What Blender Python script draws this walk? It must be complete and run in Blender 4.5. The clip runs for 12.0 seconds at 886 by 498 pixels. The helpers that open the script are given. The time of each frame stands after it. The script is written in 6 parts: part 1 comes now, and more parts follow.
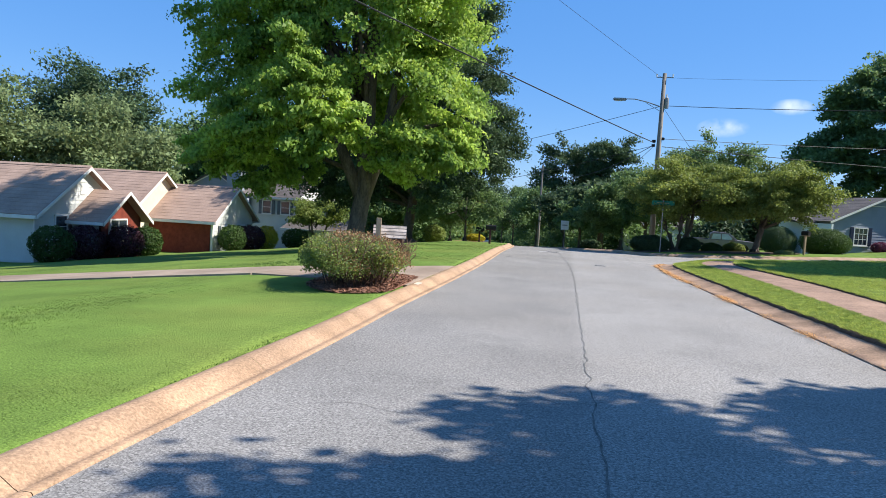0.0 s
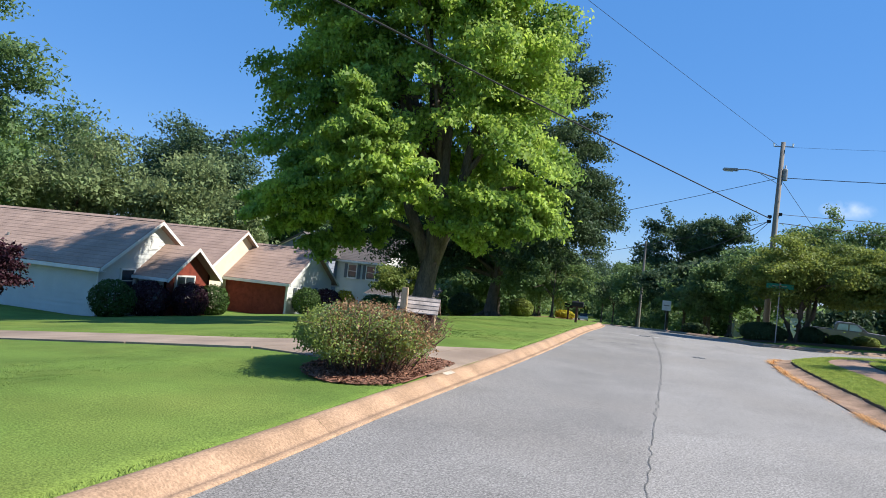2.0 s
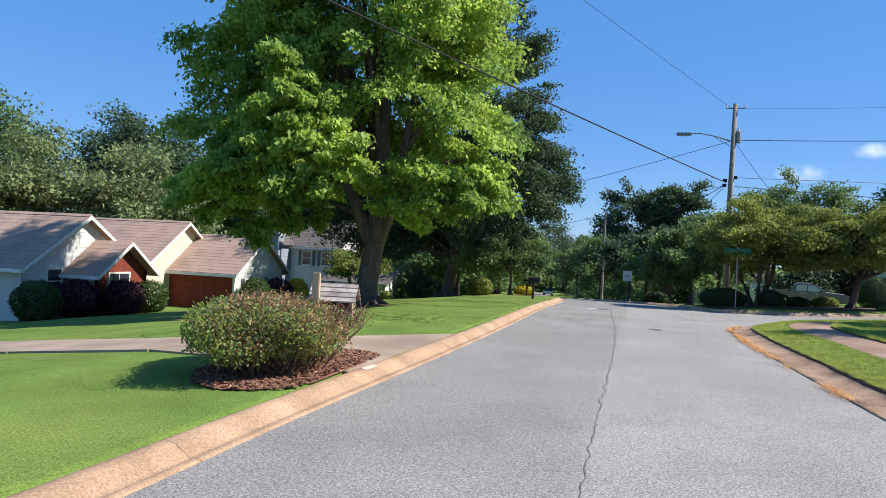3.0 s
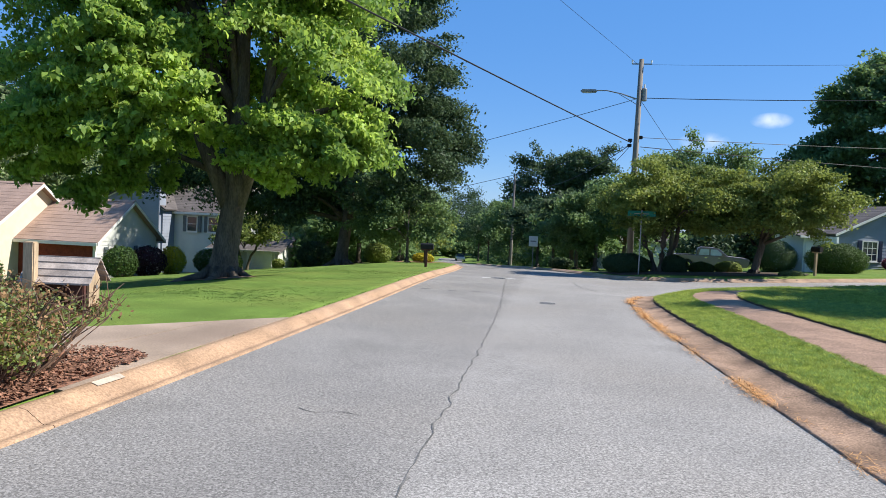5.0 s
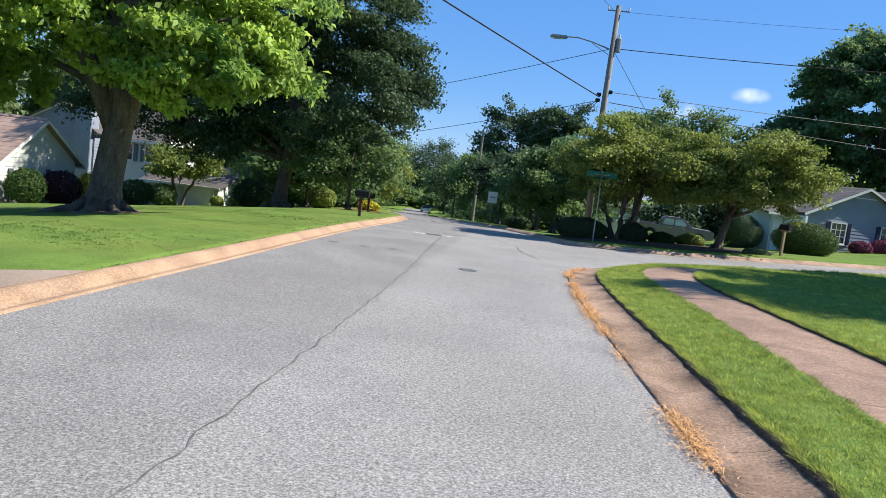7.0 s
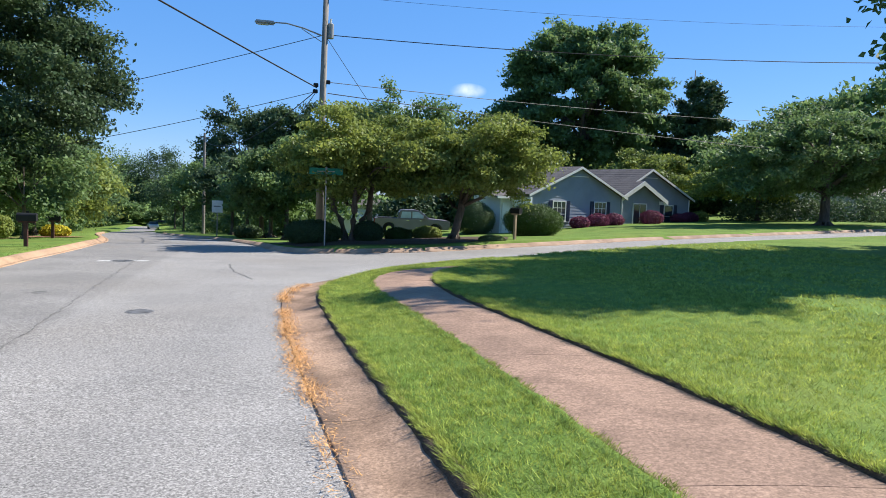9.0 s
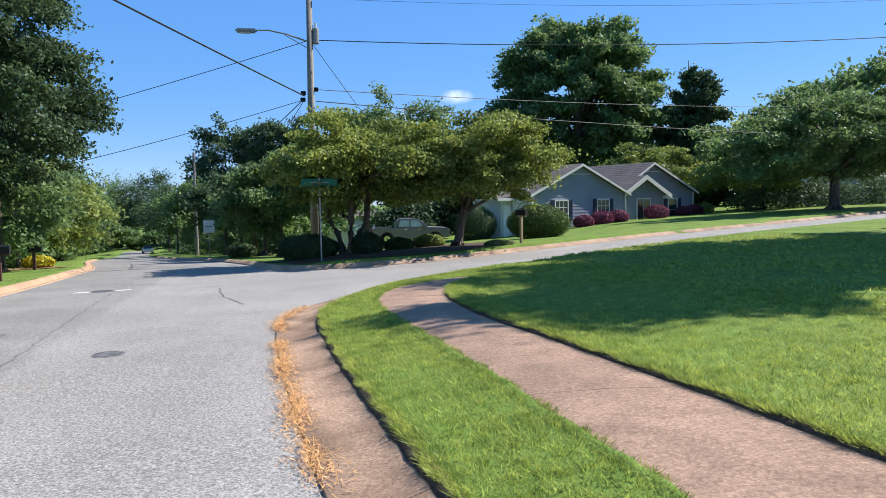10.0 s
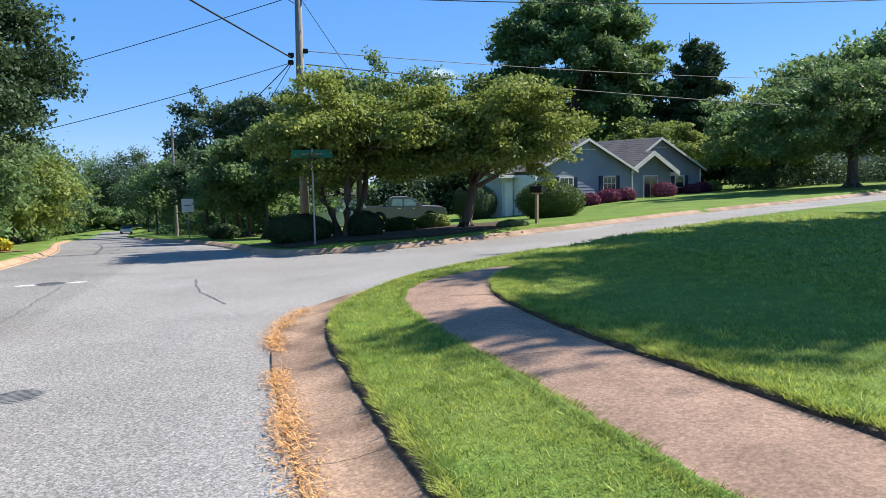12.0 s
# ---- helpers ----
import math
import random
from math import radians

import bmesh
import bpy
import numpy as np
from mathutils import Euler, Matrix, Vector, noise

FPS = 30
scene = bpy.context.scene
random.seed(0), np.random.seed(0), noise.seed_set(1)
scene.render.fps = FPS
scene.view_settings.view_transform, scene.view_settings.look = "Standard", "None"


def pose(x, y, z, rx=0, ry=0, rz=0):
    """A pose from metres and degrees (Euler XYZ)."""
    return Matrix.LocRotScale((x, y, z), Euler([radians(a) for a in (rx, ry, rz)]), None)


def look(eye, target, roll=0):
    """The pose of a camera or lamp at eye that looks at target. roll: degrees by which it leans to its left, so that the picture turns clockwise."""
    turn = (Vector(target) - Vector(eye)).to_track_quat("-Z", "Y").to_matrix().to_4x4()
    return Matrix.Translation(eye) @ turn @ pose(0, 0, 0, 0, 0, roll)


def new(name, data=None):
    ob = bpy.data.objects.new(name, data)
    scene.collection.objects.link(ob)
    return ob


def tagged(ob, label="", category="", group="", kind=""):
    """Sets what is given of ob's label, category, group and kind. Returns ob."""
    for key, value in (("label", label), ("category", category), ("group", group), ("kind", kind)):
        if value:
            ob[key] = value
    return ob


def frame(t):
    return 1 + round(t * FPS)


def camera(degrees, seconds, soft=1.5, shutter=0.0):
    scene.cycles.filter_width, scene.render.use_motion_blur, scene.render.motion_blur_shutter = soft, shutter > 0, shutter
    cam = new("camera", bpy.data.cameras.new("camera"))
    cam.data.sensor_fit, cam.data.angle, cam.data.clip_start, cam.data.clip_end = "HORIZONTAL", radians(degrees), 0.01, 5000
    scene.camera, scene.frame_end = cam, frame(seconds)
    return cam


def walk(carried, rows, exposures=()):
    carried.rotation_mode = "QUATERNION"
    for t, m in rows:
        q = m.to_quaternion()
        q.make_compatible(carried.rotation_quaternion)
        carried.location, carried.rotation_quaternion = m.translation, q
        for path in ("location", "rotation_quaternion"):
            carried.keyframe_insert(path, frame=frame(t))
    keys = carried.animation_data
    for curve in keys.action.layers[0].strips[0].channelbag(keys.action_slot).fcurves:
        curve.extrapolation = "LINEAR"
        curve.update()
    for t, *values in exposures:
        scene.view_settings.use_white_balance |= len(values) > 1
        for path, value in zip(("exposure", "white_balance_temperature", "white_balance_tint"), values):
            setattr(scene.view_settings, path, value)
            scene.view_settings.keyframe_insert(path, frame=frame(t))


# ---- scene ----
# ---- camera and walk: seconds, x, y, z, yaw, pitch, roll ----
cam = camera(62.9, 12.0, soft=0.85)
PATH = [
    (0.0, 0.067, -0.139, 1.694, 9.79, -3.65, -3.22),
    (0.5, 0.128, 0.737, 1.736, 10.92, -4.84, -2.15),
    (1.0, 0.232, 1.448, 1.731, 11.18, -0.87, -4.28),
    (1.5, 0.319, 2.201, 1.725, 14.89, -0.57, -5.44),
    (2.0, 0.458, 2.936, 1.727, 17.90, 1.30, -5.80),
    (2.5, 0.571, 3.686, 1.748, 20.07, 1.02, -3.70),
    (3.0, 0.710, 4.396, 1.735, 15.19, 0.03, -2.82),
    (3.5, 0.801, 5.232, 1.730, 13.17, -0.52, -4.39),
    (5.5, 1.434, 8.141, 1.693, 6.60, -2.70, -3.70),
    (6.0, 1.656, 8.852, 1.668, 4.10, -1.45, -6.29),
    (6.5, 1.825, 9.579, 1.684, 7.62, -3.67, -8.10),
    (8.5, 2.722, 12.671, 1.654, -6.38, -9.15, 0.23),
    (9.0, 2.825, 13.266, 1.689, -13.69, -4.29, -2.21),
    (9.5, 2.934, 13.990, 1.649, -12.45, -4.83, -0.26),
    (10.0, 2.947, 14.725, 1.628, -14.13, -3.73, 1.12),
    (10.5, 2.919, 15.471, 1.591, -13.24, -3.57, 0.86),
    (11.0, 2.922, 16.178, 1.565, -15.70, -3.37, 0.50),
    (11.5, 2.911, 16.868, 1.567, -17.57, -6.56, 0.19),
    (12.0, 2.903, 17.632, 1.515, -15.42, -5.38, 1.11),
]
walk(cam, [(t, pose(x, y, z, 90 + pitch, roll, yaw)) for t, x, y, z, yaw, pitch, roll in PATH],
     exposures=[(0.0, 0.82), (1.0, 0.76), (2.0, 0.72), (5.5, 0.74), (6.5, 0.78), (8.5, 0.84), (10.0, 0.88), (12.0, 0.90)])

# ---- sky and sun ----
SUN_EL, SUN_AZ = 44.0, 10.0          # degrees; azimuth from +x towards +y
world = bpy.data.worlds.new("sky")
scene.world = world
world.use_nodes = True
wn, wl = world.node_tree.nodes, world.node_tree.links
sky = wn.new("ShaderNodeTexSky")
sky.sky_type = "NISHITA"
sky.sun_disc = False
sky.sun_elevation = radians(SUN_EL)
sky.sun_rotation = radians(90 - SUN_AZ)
sky.air_density, sky.dust_density, sky.ozone_density, sky.altitude = 1.0, 0.1, 2.0, 800
deep = wn.new("ShaderNodeHueSaturation")
deep.inputs["Hue"].default_value, deep.inputs["Saturation"].default_value = 0.512, 1.22
wl.new(sky.outputs[0], deep.inputs["Color"])
# two small fair-weather clouds low over the houses
tc, cn = wn.new("ShaderNodeTexCoord"), wn.new("ShaderNodeTexNoise")
cn.inputs["Scale"].default_value, cn.inputs["Detail"].default_value = 34.0, 5.0
wl.new(tc.outputs["Generated"], cn.inputs["Vector"])
even = wn.new("ShaderNodeMix")          # clear, evenly blue air
even.data_type = "RGBA"
even.inputs["Factor"].default_value = 0.6
wl.new(deep.outputs[0], even.inputs[6])
even.inputs[7].default_value = (0.72, 2.6, 6.35, 1)
tinted = even.outputs[2]
for (cxv, cyv, czv), inner in (((0.1872, 0.9752, 0.1150), 0.0005), ((0.262, 0.9548, 0.1407), 0.0003)):
    dt, r1, ml, mx = wn.new("ShaderNodeVectorMath"), wn.new("ShaderNodeMapRange"), wn.new("ShaderNodeMath"), wn.new("ShaderNodeMix")
    sq = wn.new("ShaderNodeVectorMath")
    sq.operation = "NORMALIZE"
    flatter = wn.new("ShaderNodeVectorMath")
    flatter.operation = "MULTIPLY"
    flatter.inputs[1].default_value = (1, 1, 2.6)
    wl.new(tc.outputs["Generated"], flatter.inputs[0])
    wl.new(flatter.outputs[0], sq.inputs[0])
    dt.operation = "DOT_PRODUCT"
    wl.new(sq.outputs[0], dt.inputs[0])
    dt.inputs[1].default_value = Vector((cxv, cyv, czv * 2.6)).normalized()
    r1.inputs["From Min"].default_value, r1.inputs["From Max"].default_value = 1.0 - inner, 1.0
    wl.new(dt.outputs["Value"], r1.inputs["Value"])
    ml.operation = "MULTIPLY"
    r2 = wn.new("ShaderNodeMapRange")
    r2.inputs["From Min"].default_value, r2.inputs["From Max"].default_value = 0.38, 0.72
    wl.new(cn.outputs["Fac"], r2.inputs["Value"])
    wl.new(r1.outputs[0], ml.inputs[0])
    wl.new(r2.outputs[0], ml.inputs[1])
    mx.data_type = "RGBA"
    wl.new(ml.outputs[0], mx.inputs["Factor"])
    wl.new(tinted, mx.inputs[6])
    mx.inputs[7].default_value = (6.0, 6.9, 8.2, 1)
    tinted = mx.outputs[2]
wl.new(tinted, wn["Background"].inputs[0])
wn["Background"].inputs[1].default_value = 0.088
sun = new("sun", bpy.data.lights.new("sun", "SUN"))
sun.data.energy, sun.data.angle, sun.data.color = 5.0, radians(0.55), (1.0, 0.955, 0.87)
SUNWARD = Vector((math.cos(radians(SUN_EL)) * math.cos(radians(SUN_AZ)), math.cos(radians(SUN_EL)) * math.sin(radians(SUN_AZ)), math.sin(radians(SUN_EL))))
sun.matrix_world = look(SUNWARD * 60, (0, 0, 0))


# ---- materials ----
def mat(name, col, rough=0.8, metal=0.0, var=0.15, scale=8.0, fine=0.0, fine_scale=120.0, bump=0.0, bump_scale=60.0, col2=None, spec=0.3,
        island=0.0, obrand=0.0, stain=None, stain_scale=0.6, stain_amt=0.5, stretch=None, grit=0.0, grit_scale=90.0):
    """A surface with colour variation at two scales, relief, and optional piece-to-piece change."""
    m = bpy.data.materials.new(name)
    m.use_nodes = True
    n, l = m.node_tree.nodes, m.node_tree.links
    b = n["Principled BSDF"]
    b.inputs["Roughness"].default_value, b.inputs["Metallic"].default_value = rough, metal
    b.inputs["Specular IOR Level"].default_value = spec
    geo = n.new("ShaderNodeNewGeometry")
    vec = geo.outputs["Position"]
    if stretch:
        vm = n.new("ShaderNodeVectorMath")
        vm.operation = "MULTIPLY"
        vm.inputs[1].default_value = stretch
        l.new(vec, vm.inputs[0])
        vec = vm.outputs[0]

    def noisy(sc, detail=4.0):
        t = n.new("ShaderNodeTexNoise")
        t.inputs["Scale"].default_value, t.inputs["Detail"].default_value = sc, detail
        l.new(vec, t.inputs["Vector"])
        return t.outputs["Fac"]

    def mix(a, c, fac, lo=0.35, hi=0.65):
        r = n.new("ShaderNodeMapRange")
        r.inputs["From Min"].default_value, r.inputs["From Max"].default_value = lo, hi
        l.new(fac, r.inputs["Value"])
        x = n.new("ShaderNodeMix")
        x.data_type = "RGBA"
        l.new(r.outputs[0], x.inputs["Factor"])
        for k, v in ((6, a), (7, c)):
            if isinstance(v, tuple):
                x.inputs[k].default_value = (*v, 1)
            else:
                l.new(v, x.inputs[k])
        return x.outputs[2]

    def shade(c, k):
        return tuple(min(1, max(0, v * k)) for v in c)
    out = mix(shade(col, 1 - var), col2 if col2 else shade(col, 1 + var), noisy(scale))
    if stain:
        s = noisy(stain_scale, 6.0)
        r = n.new("ShaderNodeMapRange")
        r.inputs["From Min"].default_value, r.inputs["From Max"].default_value, r.inputs["To Max"].default_value = 0.45, 0.7, stain_amt
        l.new(s, r.inputs["Value"])
        x = n.new("ShaderNodeMix")
        x.data_type = "RGBA"
        l.new(r.outputs[0], x.inputs["Factor"])
        l.new(out, x.inputs[6])
        x.inputs[7].default_value = (*stain, 1)
        out = x.outputs[2]

    def scaled(out, fac, lo, hi):
        r = n.new("ShaderNodeMapRange")
        r.inputs["To Min"].default_value, r.inputs["To Max"].default_value = lo, hi
        l.new(fac, r.inputs["Value"])
        h = n.new("ShaderNodeHueSaturation")
        l.new(r.outputs[0], h.inputs["Value"])
        l.new(out, h.inputs["Color"])
        return h.outputs[0]
    if fine:
        t = n.new("ShaderNodeTexNoise")
        t.inputs["Scale"].default_value, t.inputs["Detail"].default_value = fine_scale, 2.0
        l.new(vec, t.inputs["Vector"])
        r = n.new("ShaderNodeMapRange")
        r.inputs["From Min"].default_value, r.inputs["From Max"].default_value = 0.3, 0.7
        l.new(t.outputs["Fac"], r.inputs["Value"])
        out = scaled(out, r.outputs[0], 1 - fine, 1 + fine)
    if grit:
        vo, sx = n.new("ShaderNodeTexVoronoi"), n.new("ShaderNodeSeparateColor")
        vo.inputs["Scale"].default_value = grit_scale
        l.new(vec, vo.inputs["Vector"])
        l.new(vo.outputs["Color"], sx.inputs[0])
        out = scaled(out, sx.outputs[0], 1 - grit, 1 + grit)
    if island:
        out = scaled(out, geo.outputs["Random Per Island"], 1 - island, 1 + island)
    if obrand:
        oi = n.new("ShaderNodeObjectInfo")
        out = scaled(out, oi.outputs["Random"], 1 - obrand, 1 + obrand)
    l.new(out, b.inputs["Base Color"])
    if bump:
        bm_ = n.new("ShaderNodeBump")
        bm_.inputs["Strength"].default_value, bm_.inputs["Distance"].default_value = bump, 0.02
        l.new(noisy(bump_scale, 3.0), bm_.inputs["Height"])
        l.new(bm_.outputs[0], b.inputs["Normal"])
    return m


def leaf_mat(name, col, col2, trans=0.35, glossy=0.3, island=0.3, scale=0.5):
    m = mat(name, col, rough=0.6, var=0.1, scale=scale, col2=col2, island=island, spec=glossy)
    n, l = m.node_tree.nodes, m.node_tree.links
    b, o = n["Principled BSDF"], n["Material Output"]
    tr, mx = n.new("ShaderNodeBsdfTranslucent"), n.new("ShaderNodeMixShader")
    h = n.new("ShaderNodeHueSaturation")
    h.inputs["Hue"].default_value, h.inputs["Value"].default_value = 0.485, 1.5
    l.new(b.inputs["Base Color"].links[0].from_socket, h.inputs["Color"])
    l.new(h.outputs[0], tr.inputs[0])
    mx.inputs[0].default_value = trans
    l.new(b.outputs[0], mx.inputs[1])
    l.new(tr.outputs[0], mx.inputs[2])
    l.new(mx.outputs[0], o.inputs[0])
    return m


def glass_mat(name, tint, rough=0.05):
    m = mat(name, tint, rough=rough, var=0.2, scale=1.5, spec=0.8)
    return m


M = {
    "asphalt": mat("asphalt", (0.268, 0.252, 0.238), 0.9, var=0.12, scale=0.7, fine=0.32, fine_scale=42, grit=0.42, grit_scale=105, bump=0.04, bump_scale=90, stain=(0.205, 0.185, 0.165), stain_scale=0.35, stain_amt=0.55, spec=0.2),
    "kerb": mat("kerb_concrete", (0.36, 0.232, 0.145), 0.9, var=0.2, scale=1.6, fine=0.2, fine_scale=40, grit=0.15, grit_scale=70, bump=0.1, bump_scale=70, stain=(0.33, 0.22, 0.15), stain_scale=0.9, stain_amt=0.6, spec=0.2),
    "gutter": mat("stained_gutter_concrete", (0.30, 0.197, 0.135), 0.9, var=0.25, scale=1.3, fine=0.25, fine_scale=40, grit=0.2, grit_scale=80, bump=0.08, bump_scale=70, stain=(0.12, 0.075, 0.05), stain_scale=1.6, stain_amt=0.8, spec=0.2),
    "walk": mat("sidewalk_concrete", (0.30, 0.195, 0.14), 0.9, var=0.18, scale=2.6, fine=0.2, fine_scale=30, grit=0.22, grit_scale=80, bump=0.06, bump_scale=60, stain=(0.22, 0.145, 0.105), stain_scale=1.3, stain_amt=0.75, obrand=0.07, spec=0.2),
    "drive": mat("driveway_concrete", (0.33, 0.25, 0.19), 0.9, var=0.18, scale=0.8, fine=0.15, fine_scale=50, bump=0.3, bump_scale=60, stain=(0.20, 0.145, 0.11), stain_scale=0.5, stain_amt=0.7, spec=0.2),
    "kerb_worn": mat("worn_reddish_kerb", (0.34, 0.235, 0.165), 0.9, var=0.25, scale=1.6, fine=0.25, fine_scale=50, bump=0.3, bump_scale=70, stain=(0.2, 0.13, 0.09), stain_scale=1.1, stain_amt=0.6, spec=0.2),
    # also laid under the corner dogwoods as painted lawn shade
    "soil": mat("soil", (0.075, 0.05, 0.033), 0.95, var=0.35, scale=14, fine=0.3, fine_scale=80, bump=0.6, bump_scale=50),
    "earth": mat("bare_earth", (0.26, 0.155, 0.10), 0.95, var=0.3, scale=5, fine=0.2, fine_scale=50, bump=0.5, bump_scale=30),
    "lawn": mat("lawn", (0.12, 0.185, 0.038), 0.95, var=0.16, scale=0.9, fine=0.3, fine_scale=55, bump=0.8, bump_scale=45, stain=(0.19, 0.225, 0.052), stain_scale=0.4, stain_amt=0.6, spec=0.1),
    "blade": leaf_mat("grass_blades", (0.19, 0.27, 0.05), (0.36, 0.41, 0.09), 0.36, 0.2, 0.5, 6.0),
    "blade_short": mat("short_grass_blades", (0.15, 0.225, 0.052), 0.7, var=0.16, scale=0.9, island=0.15, stain=(0.21, 0.26, 0.066), stain_scale=0.4, stain_amt=0.6, spec=0.15),
    "straw": mat("dry_grass", (0.62, 0.33, 0.13), 0.9, var=0.25, scale=20, island=0.35),
    "mulch": mat("mulch", (0.23, 0.115, 0.075), 0.95, var=0.4, scale=30, island=0.5, bump=0.6),
    "bark": mat("bark", (0.105, 0.083, 0.066), 0.95, var=0.35, scale=6, fine=0.3, fine_scale=40, bump=1.0, bump_scale=22, stretch=(1, 1, 0.25), stain=(0.17, 0.14, 0.11), stain_scale=2.0),
    "twig": mat("twig", (0.13, 0.08, 0.055), 0.9, var=0.3, scale=20, island=0.3),
    "leaf_maple": leaf_mat("maple_leaves", (0.15, 0.265, 0.05), (0.34, 0.47, 0.085), 0.46, 0.4),
    "leaf_dark": leaf_mat("dark_leaves", (0.05, 0.09, 0.042), (0.075, 0.12, 0.05), 0.25, 0.22),
    "leaf_olive": leaf_mat("olive_leaves", (0.125, 0.178, 0.042), (0.22, 0.27, 0.058), 0.32),
    "leaf_mid": leaf_mat("mid_leaves", (0.095, 0.165, 0.058), (0.135, 0.21, 0.07), 0.35),
    "leaf_box": leaf_mat("clipped_box_leaves", (0.036, 0.07, 0.016), (0.07, 0.125, 0.026), 0.2, 0.2),
    "leaf_grey": leaf_mat("greyish_leaves", (0.15, 0.205, 0.09), (0.20, 0.25, 0.105), 0.3, 0.15),
    "leaf_rust": leaf_mat("rusty_leaves", (0.20, 0.115, 0.06), (0.30, 0.18, 0.085), 0.25),
    "leaf_plum": leaf_mat("plum_leaves", (0.035, 0.010, 0.016), (0.06, 0.016, 0.025), 0.12),
    "leaf_azalea": leaf_mat("azalea_leaves", (0.13, 0.035, 0.06), (0.22, 0.06, 0.105), 0.25, 0.15),
    "leaf_yellow": leaf_mat("yellow_leaves", (0.55, 0.42, 0.03), (0.42, 0.40, 0.03), 0.3),
    "siding": mat("pale_siding", (0.52, 0.53, 0.50), 0.6, var=0.06, scale=1.2, fine=0.04, fine_scale=30, stain=(0.5, 0.51, 0.48), stain_scale=0.8, stain_amt=0.4),
    "siding_white": mat("white_siding", (0.78, 0.79, 0.78), 0.6, var=0.05, scale=1.2, fine=0.04, fine_scale=30),
    "siding_cream": mat("cream_stucco", (0.62, 0.54, 0.42), 0.8, var=0.06, scale=2, fine=0.05),
    "siding_blue": mat("grey_blue_siding", (0.24, 0.265, 0.315), 0.65, var=0.07, scale=1.2, fine=0.05, fine_scale=30),
    "roof": mat("brown_shingles", (0.34, 0.235, 0.185), 0.95, var=0.12, scale=1.0, fine=0.16, fine_scale=18, bump=0.4, bump_scale=25, island=0.05),
    "roof_dark": mat("dark_shingles", (0.11, 0.095, 0.09), 0.95, var=0.14, scale=1.0, fine=0.22, fine_scale=18, bump=0.4, bump_scale=25, island=0.05),
    "brick": mat("red_brick", (0.17, 0.036, 0.022), 0.9, var=0.18, scale=5, fine=0.25, fine_scale=24),
    "mortar": mat("mortar", (0.30, 0.17, 0.12), 0.95, var=0.1, scale=20),
    "trim": mat("white_trim", (0.68, 0.66, 0.62), 0.5, var=0.05, scale=3),
    "pane": glass_mat("window_glass", (0.03, 0.04, 0.05)),
    # the sky's bright reflection is painted into this pale base colour
    "cab_glass": mat("glass_with_painted_sky", (0.50, 0.58, 0.70), 0.12, 0.0, var=0.15, scale=1.5, spec=0.8),
    "navy": mat("navy_shutter", (0.02, 0.028, 0.06), 0.5, var=0.15, scale=6),
    "shutter_grey": mat("grey_shutter", (0.10, 0.12, 0.13), 0.5, var=0.15, scale=6),
    "door_white": mat("white_door", (0.80, 0.80, 0.79), 0.45, var=0.05, scale=2),
    "pole": mat("weathered_pole", (0.22, 0.195, 0.17), 0.9, var=0.25, scale=4, fine=0.2, fine_scale=60, bump=0.5, bump_scale=30, stretch=(1, 1, 0.12)),
    "metal": mat("galvanised_metal", (0.30, 0.30, 0.30), 0.5, 0.6, var=0.12, scale=6),
    "black": mat("black_rubber", (0.015, 0.015, 0.016), 0.6, var=0.2, scale=6),
    "cable": mat("black_cable", (0.02, 0.02, 0.022), 0.6, var=0.1, scale=3),
    "signgreen": mat("green_sign", (0.004, 0.15, 0.10), 0.4, var=0.08, scale=6),
    "white": mat("white_paint", (0.8, 0.8, 0.78), 0.5, var=0.05, scale=8),
    "paint_road": mat("worn_road_paint", (0.52, 0.51, 0.49), 0.8, var=0.2, scale=12, fine=0.15),
    "patch": mat("pale_mortar", (0.46, 0.38, 0.30), 0.9, var=0.15, scale=12, fine=0.15),
    "iron": mat("cast_iron", (0.22, 0.21, 0.20), 0.6, 0.3, var=0.3, scale=12, bump=0.4),
    "boxbrown": mat("brown_stained_wood", (0.085, 0.036, 0.03), 0.7, var=0.2, scale=5, fine=0.2, fine_scale=50),
    "slat": mat("weathered_grey_slat", (0.33, 0.28, 0.25), 0.85, var=0.25, scale=7, fine=0.2, fine_scale=60, obrand=0.25),
    "wood": mat("light_post_wood", (0.42, 0.31, 0.20), 0.8, var=0.2, scale=4, fine=0.2, fine_scale=60, stretch=(1, 1, 0.2)),
    "truck": mat("grey_brown_car_paint", (0.23, 0.20, 0.225), 0.35, 0.15, var=0.05, scale=3, spec=0.6),
    "chrome": mat("chrome", (0.6, 0.6, 0.6), 0.15, 1.0, var=0.05),
    "redlens": mat("red_lens", (0.35, 0.015, 0.012), 0.2, var=0.1),
    "headlens": mat("clear_lens", (0.6, 0.6, 0.58), 0.15, var=0.05, spec=0.7),
    "crack": mat("tar_seam", (0.125, 0.12, 0.113), 0.85, var=0.3, scale=10, fine=0.2),
    "terracotta": mat("terracotta", (0.5, 0.2, 0.1), 0.8, var=0.15, scale=10),
    "stone": mat("stone", (0.33, 0.29, 0.25), 0.9, var=0.25, scale=6, bump=0.5, bump_scale=20),
}


